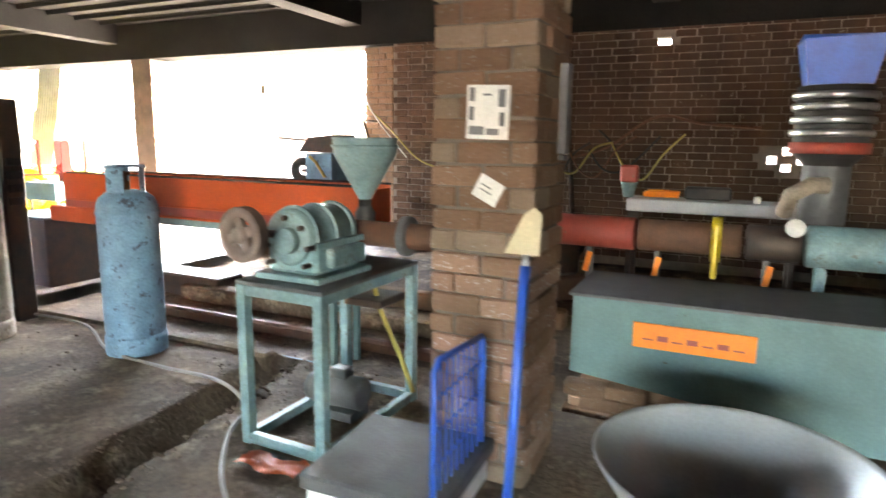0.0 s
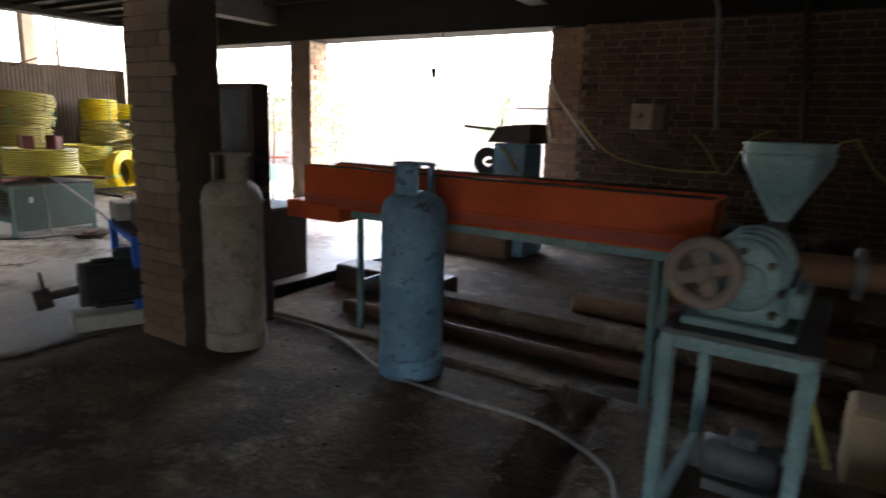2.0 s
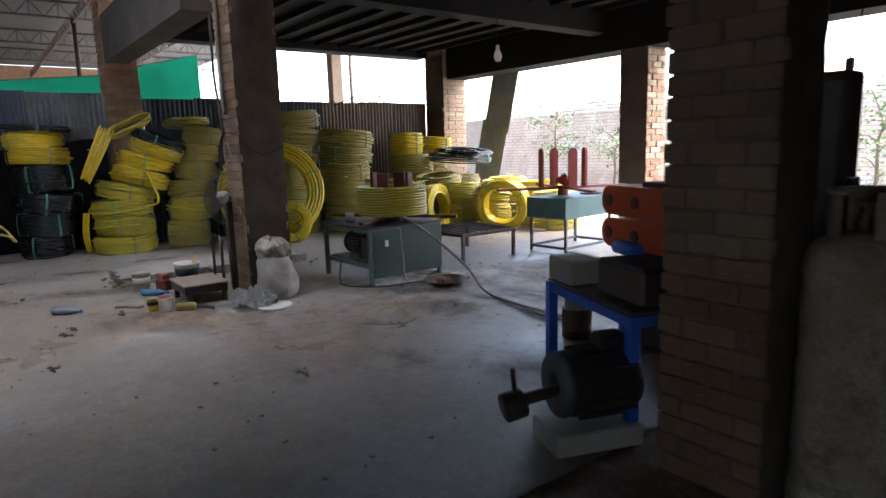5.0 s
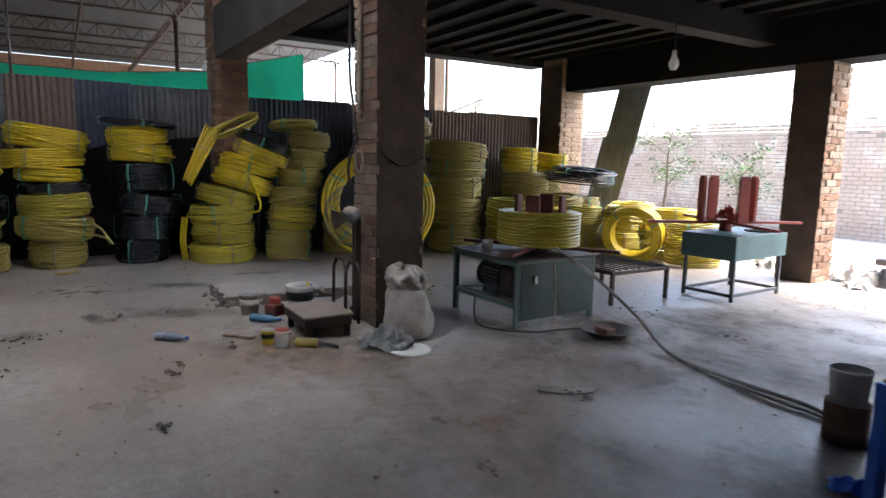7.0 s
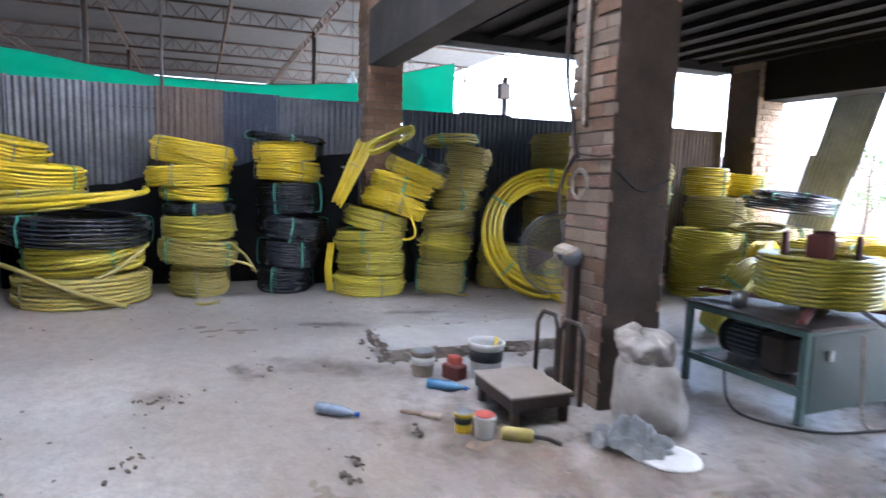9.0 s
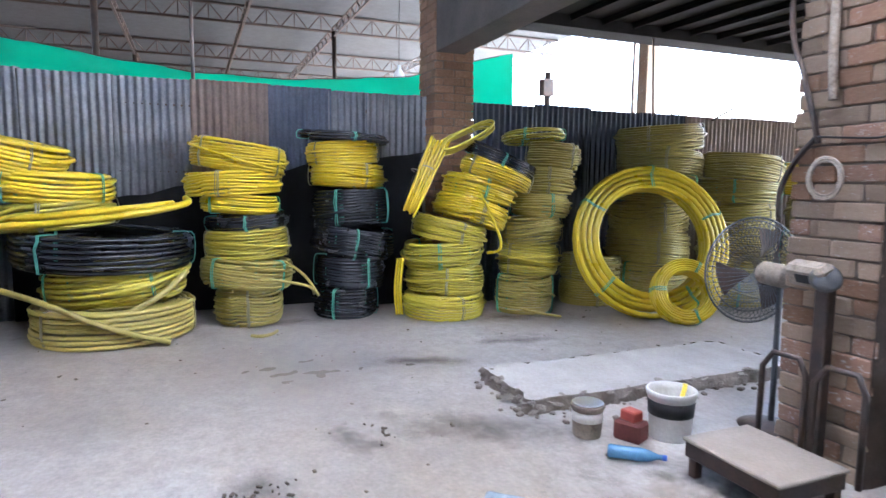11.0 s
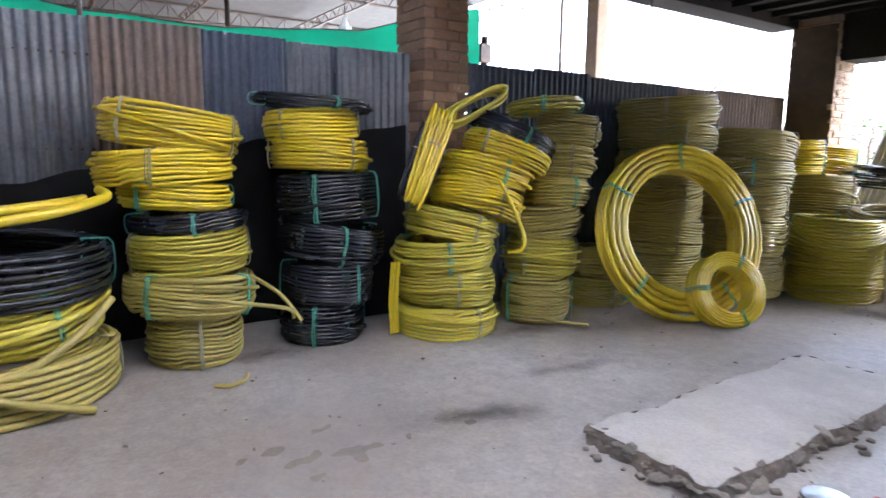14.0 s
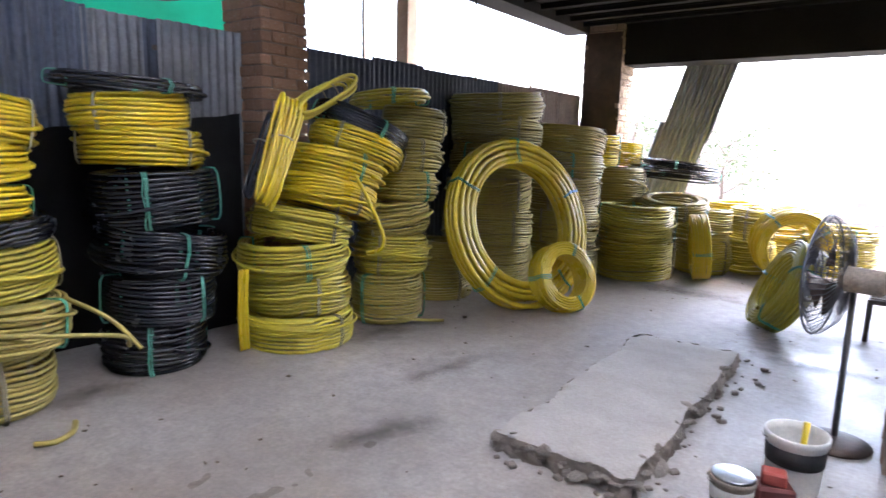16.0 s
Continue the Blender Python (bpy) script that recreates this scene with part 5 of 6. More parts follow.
for label, cat, x, y, mm, fn in (
        ("coil of bright orange cord on the bench", "cord", 1.66, 5.95, ORANGE_HI, lambda g: [tube(g, [(.12 * math.cos(i * .4) * (1 + .04 * (i % 5)), .07 * math.sin(i * .4), .012 + .0007 * i) for i in range(70)], .008, 5)]),
        ("black tool case lying on the bench", "case", 2.0, 6.02, BLACK, lambda g: [box(g, -.17, -.07, 0, .17, .07, .1, .015)]),
        ("small white jar on the bench", "jar", 2.35, 5.9, WHITE, lambda g: [lathe(g, [(0, 0), (.025, 0), (.025, .04), (.015, .05), (0, .05)], 14)])):
    g = Geo()
    fn(g)
    tagged(part(cat, g, mm, m=pose(x, y, 1.0)), label, cat)
can = thing("oil_can", "red and turquoise oil can", "can", (1.4, 5.95, 1.0))
part("body", lathe(Geo(), [(0, 0), (.04, 0), (.06, .1), (.07, .12), (0, .12)], 18), TEAL, can)
part("cap", box(Geo(), -.07, -.05, .121, .07, .05, .26, .015), RED, can, "red cap block")


def wall_cable(pts, r=.014, label="black cable slung along the back wall", mm=BLACK):
    ob = loose_pipe(label, pts, r, mm)
    ob["category"], ob["group"] = "cable", "wall cables"
    ob.name = "cable"
    return ob


wall_cable([(.3, 8.7, 1.25), (.72, 8.7, 1.39), (1.29, 8.7, 1.76), (1.8, 8.7, 1.68), (2.43, 8.7, 1.63)], .018, "brown cable slung along the back wall", RUSTY)
wall_cable([(2.9, 8.7, 1.2), (3.0, 8.7, 1.0), (3.3, 8.7, .85)])
wall_cable([(-2.8, 8.6, 1.95), (-2.4, 8.65, 1.6), (-1.9, 8.68, 1.15), (-1.2, 8.7, 1.0), (-.6, 8.7, 1.0)], .012, "yellow cable drooping on the back wall", YEL_OLD)
wall_cable([(.6, 8.7, 1.6), (.8, 8.7, 1.4), (.95, 8.7, 1.05), (1.1, 8.7, .9)])
wall_cable([(-2.8, 8.55, 2.35), (-2.7, 8.5, 2.0), (-2.5, 8.5, 1.7), (-2.1, 8.6, 1.2)], .01, "white cable hanging beside the opening", WHITE)
random.seed(29)
for k in range(7):
    x0, z0 = -.9 + .28 * k, rnd(1.25, 1.6)
    wall_cable([(x0, 8.66, z0), (x0 + .18, 8.6, z0 - rnd(.1, .35)), (x0 + .4, 8.6, z0 - rnd(.2, .5)), (x0 + .62, 8.64, z0 - rnd(0, .2)), (x0 + .85, 8.66, z0 + rnd(-.1, .25))], .013,
               "slack tangled lead hung on the back wall", (YEL_OLD, RUSTY, BLACK)[k % 3])
w = part("conduit", tube(Geo(), [(-1.36, 8.66, 3.3), (-.85, 8.66, 3.05), (-.78, 8.66, 2.9), (-.65, 8.66, 1.5)], .03, 8), GREYBLK)
tagged(w, "grey conduit pipe bent down the back wall", "conduit")
w = part("conduit", tube(Geo(), [(.1, 8.66, 3.1), (.36, 8.66, .1)], .03, 8), STEEL_DARK)
tagged(w, "dark upright conduit pipe on the back wall", "conduit")
fb = thing("fuse_box", "cream fuse box on the back wall", "fuse box", (-1.5, 8.7, 1.48))
part("body", box(Geo(), -.17, -.1, 0, .1, .02, .32, .01), CREAM, fb)
part("side_panel", box(Geo(), .102, -.1, .0, .26, .02, .32, .01), STEEL_DARK, fb)
part("latch", box(Geo(), -.06, -.112, .14, -.02, -.1, .2, .003), STEEL_DARK, fb)
for x, z in ((-.4, .3), (-.15, .5), (.15, .25), (.5, .45)):
    mc = thing("idle_gearbox", "dark greasy gearbox standing in the pit", "machine", (x + .1, 6.3 + z, -.12), x * 90)
    g = Geo()
    box(g, -.2, -.18, .25, .2, .18, .75, .03)
    cyl(g, (-.28, 0, .55), (.28, 0, .55), .14, 20, .02)
    part("housing", g, STEEL_DARK, mc)
    part("base", box(Geo(), -.25, -.22, 0, .25, .22, .248, .02), RUSTY, mc)
    part("flange", cyl(Geo(), (.28, 0, .55), (.33, 0, .55), .19, 20), RUSTY, mc)

# blue machine at the opening, hanging hook
bm = thing("blue_grinder", "blue machine with a dark hood and flywheel", "machine", (-2.72, 7.6, 0))
part("body", box(Geo(), -.22, -.25, .55, .2, .25, 1.26, .015), BLUE_PALE, bm)
part("base", box(Geo(), -.28, -.3, -.1, .26, .3, .548, .015), BLUE_PALE, bm)
g = Geo()
g.add([(-.3, -.28, 1.27), (.26, -.28, 1.27), (.26, .28, 1.27), (-.3, .28, 1.27), (-.22, -.2, 1.46), (.24, -.22, 1.5), (.24, .22, 1.5), (-.22, .2, 1.46)],
      [(3, 2, 1, 0), (0, 1, 5, 4), (1, 2, 6, 5), (2, 3, 7, 6), (3, 0, 4, 7), (4, 5, 6, 7)])
part("hood", g, STEEL_DARK, bm, "dark steel hood")
part("flywheel", lathe(Geo(), [(.07, -.04), (.17, -.04), (.18, -.03), (.18, .03), (.17, .04), (.07, .04), (.06, 0), (.07, -.04)], 28, (-.4, -.05, 1.02), pose(0, 0, 0, 90, 0, 15)), BLACK, bm)
part("axle", cyl(Geo(), (-.42, -.05, 1.02), (-.2, -.05, 1.02), .03), STEEL_DARK, bm)
part("lever", tube(Geo(), [(-.2, -.2, 1.42), (-.65, -.25, 1.45)], .018, 7), STEEL_DARK, bm)
part("arm", tube(Geo(), [(.1, -.26, .95), (-.02, -.3, 1.15), (-.1, -.32, 1.22)], .02, 7), YEL_OLD, bm)
bk = thing("iron_bracket", "flat iron bracket shelf at the wall edge", "bracket", (-2.75, 8.5, 1.62))
part("plate", box(Geo(), -.45, -.1, .08, .15, .12, .1, .004), STEEL_DARK, bk)
part("prop", tube(Geo(), [(.05, .1, -.3), (.0, 0, .08)], .02, 6), STEEL_DARK, bk)
hk = thing("hanging_hook", "dark pulley hook hanging on a chain", "hook", (-4.6, 8.5, 2.05))
part("chain", tube(Geo(), [(0, 0, .22), (0, .25, .76)], .008, 6), STEEL_DARK, hk)
g = Geo()
box(g, -.045, -.02, .08, .045, .02, .22, .015)
tube(g, [(0, 0, .08), (0, 0, .0), (.02, 0, -.04), (.05, 0, -.03), (.05, 0, .0)], .012, 7)
part("block", g, STEEL_DARK, hk)

# blue stand with haul-off tracks
st = thing("haul_off_stand", "bright blue steel stand with orange haul-off tracks", "machine", (-3.78, 3.42, 0), -20.5)
legs(st, .88, .56, .63, .055, BLUE, rails=(.6,))
part("deck", box(Geo(), -.42, -.27, .632, .44, .27, .65, .004), STEEL_DARK, st)
part("switch_box", box(Geo(), -.42, -.27, .652, -.15, -.06, .79, .01), SLABM, st, "pale grey switch box")
part("gear_case", box(Geo(), .0, -.2, .652, .4, .2, .84, .02), STEEL_DARK, st)
for z0 in (.91, 1.1):
    g = Geo()
    pts = []
    for i in range(13):
        a = math.pi * (i / 12) + math.pi / 2
        pts.append((-.36 + .085 * math.cos(a), .085 * math.sin(a)))
    for i in range(13):
        a = math.pi * (i / 12) - math.pi / 2
        pts.append((.42 + .085 * math.cos(a), .085 * math.sin(a)))
    n = len(pts)
    g.add([(x, .1, z + z0) for x, z in pts] + [(x, .3, z + z0) for x, z in pts], [tuple(range(n)), tuple(range(2 * n - 1, n - 1, -1))] + [(i, i + n, (i + 1) % n + n, (i + 1) % n) for i in range(n)])
    tk = part("track_case", g, ORANGE, st, "orange stadium-shaped track case")
    for x in (-.36, -.1, .2):
        part("hub", cyl(Geo(), (x, .085, z0), (x, .1, z0), .035, 14, .003), RUSTY, tk)
part("track_post", box(Geo(), .2, .08, .65, .26, .34, 1.3, .006), BLUE, st)
part("hydraulic_jack", cyl(Geo(), (-.15, .02, .86), (.05, .02, .86), .04, 16), BLUE, st)
part("head_plate", box(Geo(), -.05, .1, 1.19, .15, .3, 1.22, .006), RUSTY, st)
mt = thing("electric_motor", "black finned electric motor on a pale base", "motor", (-3.63, 2.93, 0), 68)
g = Geo()
lathe(g, [(0, -.2), (.13, -.2), (.155, -.18), (.16, -.15), (.16, .14), (.14, .18), (0, .18)], 28, (.02, 0, .3), pose(0, 0, 0, 0, 90, 0))
mo = part("casing", g, BLACK, mt)
for i in range(14):
    a = i * 2 * math.pi / 14
    f = Geo()
    box(f, -.13, -.004, .155, .15, .004, .178, .002)
    part("fin", f.turn(pose(0.02, 0, .3) @ Matrix.Rotation(a, 4, 'X')), BLACK, mo)
part("end_ring", lathe(Geo(), [(.06, 0), (.15, 0), (.16, .02), (.15, .04), (.06, .04), (.06, 0)], 28, (-.2, 0, .3), pose(0, 0, 0, 0, 90, 0)), GREYBLK, mt)
part("shaft", cyl(Geo(), (-.42, 0, .24), (-.15, 0, .28), .03, 14), STEEL_DARK, mt)
part("coupling", cyl(Geo(), (-.46, 0, .22), (-.36, 0, .24), .07, 18), STEEL_DARK, mt)
part("lever", tube(Geo(), [(-.4, 0, .27), (-.42, -.02, .42)], .012, 6), STEEL_DARK, mt)
part("base_block", box(Geo(), -.26, -.15, 0, .2, .13, .11, .01), SLABM, mt, "pale concrete block")
part("terminal_box", box(Geo(), .02, -.06, .46, .16, .06, .53, .01), BLACK, mt)
b = thing("paint_tin", "brown rusty tin drum on the floor", "tin", (-4.73, 4.12, 0))
part("tin", lathe(Geo(), [(0, .01), (.11, .01), (.11, .07), (.113, .075), (.11, .08), (.11, .225), (.114, .23), (.104, .23), (.104, .21), (0, .21)], 24), RUSTY, b)
b = thing("plastic_tub", "dirty white plastic tub standing on the tin", "tub", (-4.73, 4.12, .2102))
part("tub", lathe(Geo(), [(0, 0), (.085, 0), (.1, .19), (.106, .195), (.106, .205), (.095, .205), (.08, .01), (0, .01)], 24), SACK, b)

# ---- things round the middle pillar ----
sc = thing("platform_scale", "worn cream platform scale with an upright post", "scale", (-8.1, 2.36, 0))
plat = part("platform", box(Geo(), -.26, -.21, .1, .26, .2, .178, .006), STEEL_DARK, sc, "dark steel frame")
part("tray", box(Geo(), -.27, -.22, .178, .27, .21, .197, .006), DUSTY_TAN, plat, "worn cream tray")
legs(sc, .5, .38, .13, .045, STEEL_DARK)
g = Geo()
for x in (-.22, .06):
    tube(g, [(x, .225, .1), (x, .23, .52), (x + .05, .24, .6), (x + .18, .25, .6), (x + .22, .25, .52), (x + .22, .25, .1)], .015, 7)
part("hand_rail", g, STEEL_DARK, sc)
part("post", box(Geo(), -.05, .33, .05, .02, .39, .95, .006), STEEL_DARK, sc)
ind = part("indicator", box(Geo(), -.17, -.05, -.055, .06, .05, .06, .022).turn(pose(-.03, .34, .99, 25, 0, -8)), CREAM, sc, "dusty cream weighing indicator")
part("display", box(Geo(), -.1, -.054, -.02, .02, -.048, .025, .001).turn(pose(-.03, .34, .99, 25, 0, -8)), BLACK, ind)
part("end_cover", lathe(Geo(), [(0, 0), (.055, .0), (.07, .012), (.062, .035), (0, .045)], 20, m=pose(.0, .33, .98, 60, 0, 40)), GREYBLK, ind, "dark rounded cover")


def bucket(name, label, x, y, r, h, mm, band=None, lid=None, inside=None):
    t = thing(name, label, "bucket", (x, y, 0), rnd(0, 90))
    part("body", lathe(Geo(), [(0, .004), (r * .84, .004), (r * .86, .012), (r * .98, h * .86), (r * 1.04, h * .88), (r * 1.06, h * .97), (r * 1.03, h), (r * .97, h * .99), (r * .95, h * .86), (r * .83, .02), (0, .02)], 28), mm, t)
    if band:
        part("label_band", lathe(Geo(), [(r * .93, h * .5), (r * .945, h * .5), (r * .985, h * .8), (r * .97, h * .8)], 28), band, t)
    if lid:
        part("lid", lathe(Geo(), [(0, h * 1.0), (r * .9, h * 1.0), (r * .98, h * 1.03), (r * .9, h * 1.05), (0, h * 1.05)], 24), lid, t)
    if inside:
        part("stirrer", tube(Geo(), [(r * .2, 0, .05), (r * .5, r * .3, h * 1.1)], .014, 6), inside, t)
    part("wire_handle", tube(Geo(), [(r * 1.06 * math.cos(a), r * 1.06 * math.sin(a), h * .9 - .3 * r * math.sin(a) * .9) for a in (math.pi * i / 12 for i in range(13))], .003, 5), STEEL_DARK, t)
    return t


bucket("paint_bucket", "white paint bucket with a dark label, open", -8.75, 2.42, .13, .28, WHITE, BLACK, None, YEL)
bucket("paint_can", "cream paint can with a shut lid", -8.93, 1.99, .09, .19, CREAM, WHITE, ALU)
bucket("paint_can", "small yellow paint can", -7.9, 1.87, .055, .12, YEL, BLACK, ALU)
bucket("paint_can", "small white paint can with red stains", -7.78, 1.95, .062, .14, WHITE, None, RED)
rb = part("red_box", box(Geo(), -.08, -.06, 0, .08, .06, .11, .012), MAROON, m=pose(-8.8, 2.19, 0, 0, 0, 25))
tagged(rb, "dark red box between the paint cans", "box")
rb = part("red_box", box(Geo(), -.05, -.04, 0, .05, .04, .06, .008), RED, m=pose(-8.8, 2.19, .11, 0, 0, 10))
tagged(rb, "small faded red block on the box", "box")


def bottle(x, y, rz, mm, label):
    t = thing("plastic_bottle", label, "bottle", (x, y, .036), rz)
    part("body", lathe(Geo(), [(0, 0), (.03, 0), (.036, .01), (.034, .08), (.036, .16), (.03, .2), (.013, .25), (.013, .27), (0, .27)], 18, m=pose(0, 0, 0, 0, 90, 0)), mm, t)
    part("cap", cyl(Geo(), (.268, 0, 0), (.29, 0, 0), .015, 12, .002), BLUE, t)


BOTTLE = mat("bluish_bottle", (0.34, 0.4, 0.47), (0.2, 0.25, 0.32), 0.15, scale=20, bump=0.02)
BOTTLE2 = mat("blue_bottle", (0.1, 0.26, 0.42), (0.07, 0.18, 0.32), 0.2, scale=20, bump=0.02)
bottle(-8.44, 1.12, 48, BOTTLE, "crushed bluish plastic bottle on the floor")
bottle(-8.66, 1.93, 50, BOTTLE2, "blue plastic bottle lying on the floor")
br = thing("paint_brush", "wide brush with a pale wooden handle", "brush", (-8.2, 1.71, .012), 50)
part("handle", box(Geo(), -.13, -.014, -.01, .02, .014, .01, .006), WOOD, br)
part("bristles", box(Geo(), .02, -.035, -.012, .14, .035, .016, .006), CREAM, br)
sc2 = thing("yellow_tool", "yellow hand tool lying on the floor", "tool", (-7.68, 2.12, .04), 55)
part("body", cyl(Geo(), (-.1, 0, 0), (.08, 0, 0), .04, 14, .012), YEL_OLD, sc2)
part("grip", tube(Geo(), [(.08, 0, 0), (.16, .02, -.01), (.24, .0, -.025)], .013, 6), BLACK, sc2)


OLD_SACK = mat("soiled_woven_plastic", (0.5, 0.46, 0.41), (0.3, 0.26, 0.22), 0.6, scale=5, fine=120, bump=0.35, spots=(0.2, 0.15, 0.11), spot_size=6, spot_at=0.57, spot_soft=0.15, grime=0.5)


def sack(x, y):
    t = thing("woven_sack", "full white woven sack with an open crumpled top", "sack", m=pose(x, y, 0) @ Matrix.Diagonal((.83, .83, .72, 1)))

    def f(a, b):
        ang, z = a * 2 * math.pi, b * .56
        r = .27 - .075 * b ** 1.6 + .03 * math.sin(b * 3.1) + .012 * math.cos(2 * ang) + .035 * noise.noise((math.cos(ang) * 2, math.sin(ang) * 2, z * 5)) + .01 * noise.noise((math.cos(ang) * 7, math.sin(ang) * 7, z * 12))
        if b < .06:
            r *= .82 + 3 * b
        return (r * math.cos(ang) - .05 * b * b, r * math.sin(ang) * .85, z)
    part("body", grid(Geo(), 48, 22, f), OLD_SACK, t)

    def f2(a, b):
        # the slack mouth swells over the neck and is pressed in at the rim
        ang = a * 2 * math.pi
        fold = .03 * math.sin(7 * ang + 5 * b) + .045 * noise.noise((math.cos(ang) * 2.6, math.sin(ang) * 2.6, b * 3)) + .02 * noise.noise((math.cos(ang) * 7, math.sin(ang) * 7, b * 8))
        r = .19 + .05 * math.sin(b * 2.6) - .5 * max(0, b - .6) + fold * (1 - .5 * b)
        drop = .45 * max(0, b - .82)
        return (r * math.cos(ang) - .06 - .05 * b, r * math.sin(ang) * .8, .535 + .31 * b - drop + .05 * b * math.sin(2 * ang + 1) + .04 * b * noise.noise((math.cos(ang) * 4, math.sin(ang) * 4, 2)))
    part("crumpled_top", grid(Geo(), 96, 26, f2), OLD_SACK, t)


sack(-7.66, 3.0)
random.seed(31)


def rag_pile(name, label, x, y, w, d, h, mm, seed, rz=0):
    """A crumpled heap of sheet."""
    def f(a, b):
        u, v = 2 * a - 1, 2 * b - 1
        e = max(0.0, 1 - (u * u + v * v) * .8)
        n1 = noise.noise((u * 2.4 + seed, v * 2.4, 0)) + .5 * noise.noise((u * 6 + seed, v * 6, 2))
        return (u * w / 2 * (1 + .2 * n1), v * d / 2 * (1 + .2 * noise.noise((v * 3, u * 3, seed))), max(.004, h * e ** .6 * (.65 + .6 * n1)))
    return tagged(part(name, grid(Geo(), 30, 30, f), mm, m=pose(x, y, 0, 0, 0, rz)), label, "cloth")


rag_pile("rag", "crumpled grey plastic rags on the floor", -7.42, 2.68, .4, .32, .2, mat("grey_plastic", (0.24, 0.25, 0.24), (0.12, 0.12, 0.12), 0.4, scale=9, bump=0.2), 3, 30)
dsk = part("white_disc", lathe(Geo(), [(0, .002), (.15, .002), (.165, .012), (.16, .025), (.13, .022), (0, .02)], 32), WHITE, m=pose(-7.22, 2.78, 0))
tagged(dsk, "dirty white plastic lid lying flat", "lid")
fan = thing("pedestal_fan", "grey pedestal fan with a wire cage", "fan", (-8.75, 3.0, 0), 0)
part("pole", tube(Geo(), [(.12, .06, 0), (.12, .06, .85)], .016, 8), GREYBLK, fan)
part("foot", lathe(Geo(), [(0, 0), (.17, 0), (.18, .015), (.12, .03), (.03, .05), (0, .05)], 24, (.12, .06, 0)), STEEL_DARK, fan)
fm = pose(.0, .0, .92) @ pose(0, 0, 0, 0, 0, -12) @ pose(0, 0, 0, 0, -90, 0)
g = Geo()
for r in (.31, .29, .25, .2, .14, .08):
    tube(g, [(r * math.cos(i * .1745), r * math.sin(i * .1745), .02 + .06 * (1 - (r / .31) ** 2)) for i in range(36)], .0035 if r < .3 else .007, 4, True)
for i in range(60):
    a = i * 2 * math.pi / 60
    tube(g, [(.05 * math.cos(a), .05 * math.sin(a), .08), (.2 * math.cos(a), .2 * math.sin(a), .062), (.31 * math.cos(a), .31 * math.sin(a), .0), (.24 * math.cos(a), .24 * math.sin(a), -.07), (.07 * math.cos(a), .07 * math.sin(a), -.09)], .0022, 3)
tagged(part("cage", g.turn(fm), TIN, fan), kind="stuff")
g = Geo()
for k in range(3):
    s = len(g.v)
    grid(g, 6, 5, lambda a, b: ((.05 + .2 * a) * math.cos(.75 * (b - .5) * (.6 + .5 * a)), (.05 + .2 * a) * math.sin(.75 * (b - .5) * (.6 + .5 * a)), .05 * (b - .5)))
    g.turn(pose(0, 0, 0, 0, 0, 120 * k + 20), s)
part("blade", g.turn(fm), STEEL_DARK, fan)
g = Geo()
cyl(g, (0, 0, -.26), (0, 0, -.06), .065, 20, .015)
part("motor_head", g.turn(fm), CREAM, fan, "cream motor housing wound with wire")
pts = [(-8.26, 2.79, 1.62), (-8.3, 2.78, 1.78), (-8.36, 2.79, 1.95), (-8.46, 2.8, 2.3), (-8.42, 2.8, 3.2)]
wall_cable(pts, .014, "dark conduit hose clipped to the pillar", STEEL_DARK)["category"] = "hose"
wall_cable([(-8.2, 2.79, 1.82), (-8.22, 2.79, 2.2), (-8.2, 2.79, 3.2)], .022, "pale pipe running up the pillar", CREAM)
wall_cable([(-8.26, 2.79, 1.66), (-8.36, 2.78, 1.55), (-8.44, 2.78, 1.4), (-8.46, 2.8, 1.25)], .014, "twisted wires on the pillar face", STEEL_DARK)
wall_cable([(-8.26, 2.78, 1.65), (-8.0, 2.79, 1.63), (-7.93, 2.8, 1.64)], .005, "thin black wire across the pillar", BLACK)
wall_cable([(-7.93, 2.85, 1.55), (-7.92, 3.05, 1.42), (-7.92, 3.28, 1.5)], .007, "thin black wire sagging across the pillar side", BLACK)
for r in (.085, .075, .092):
    wall_cable([(-8.21 + r * math.cos(i * .63), 2.785, 1.45 + r * 1.1 * math.sin(i * .63)) for i in range(11)], .006, "looped grey wire hung on the pillar", CREAM)

# broken slab
random.seed(44)
g = Geo()
nx, ny = 14, 44


def edge(u, v):
    x = -10.02 + .72 * u + .05 * noise.noise((v * 6, u * 2, 4)) * (1 if u in (0, 1) else 0)
    y = 1.86 + 2.2 * v + .05 * noise.noise((u * 6, 7, v)) * (1 if v in (0, 1) else 0)
    return x, y


grid(g, nx, ny, lambda u, v: (*edge(u, v), .1 + .008 * noise.noise((u * 5, v * 14, 0)) - (.02 if u in (0, 1) or v in (0, 1) else 0) * abs(noise.noise((u * 20, v * 60, 3))) * 3))
rim = Geo()


def crumble(p, q, seed):
    """A broken edge face from the slab's rim down to the floor, ragged and stepped."""
    def f(a, w):
        x, y = edge(p[0] + (q[0] - p[0]) * a, p[1] + (q[1] - p[1]) * a)
        out = (.015 + .035 * noise.noise((a * 9, seed, 2))) * w + .025 * noise.noise((a * 45, w * 4, seed)) * (0.3 + w)
        nx0, ny0 = (q[1] - p[1]), -(q[0] - p[0])
        return x + nx0 * out, y + ny0 * out, .092 * (1 - w) ** 0.8 + .012 * noise.noise((a * 60, w * 6, seed + 4)) * (0 < w < 1)
    grid(rim, 90 if p[0] == q[0] else 34, 6, f)


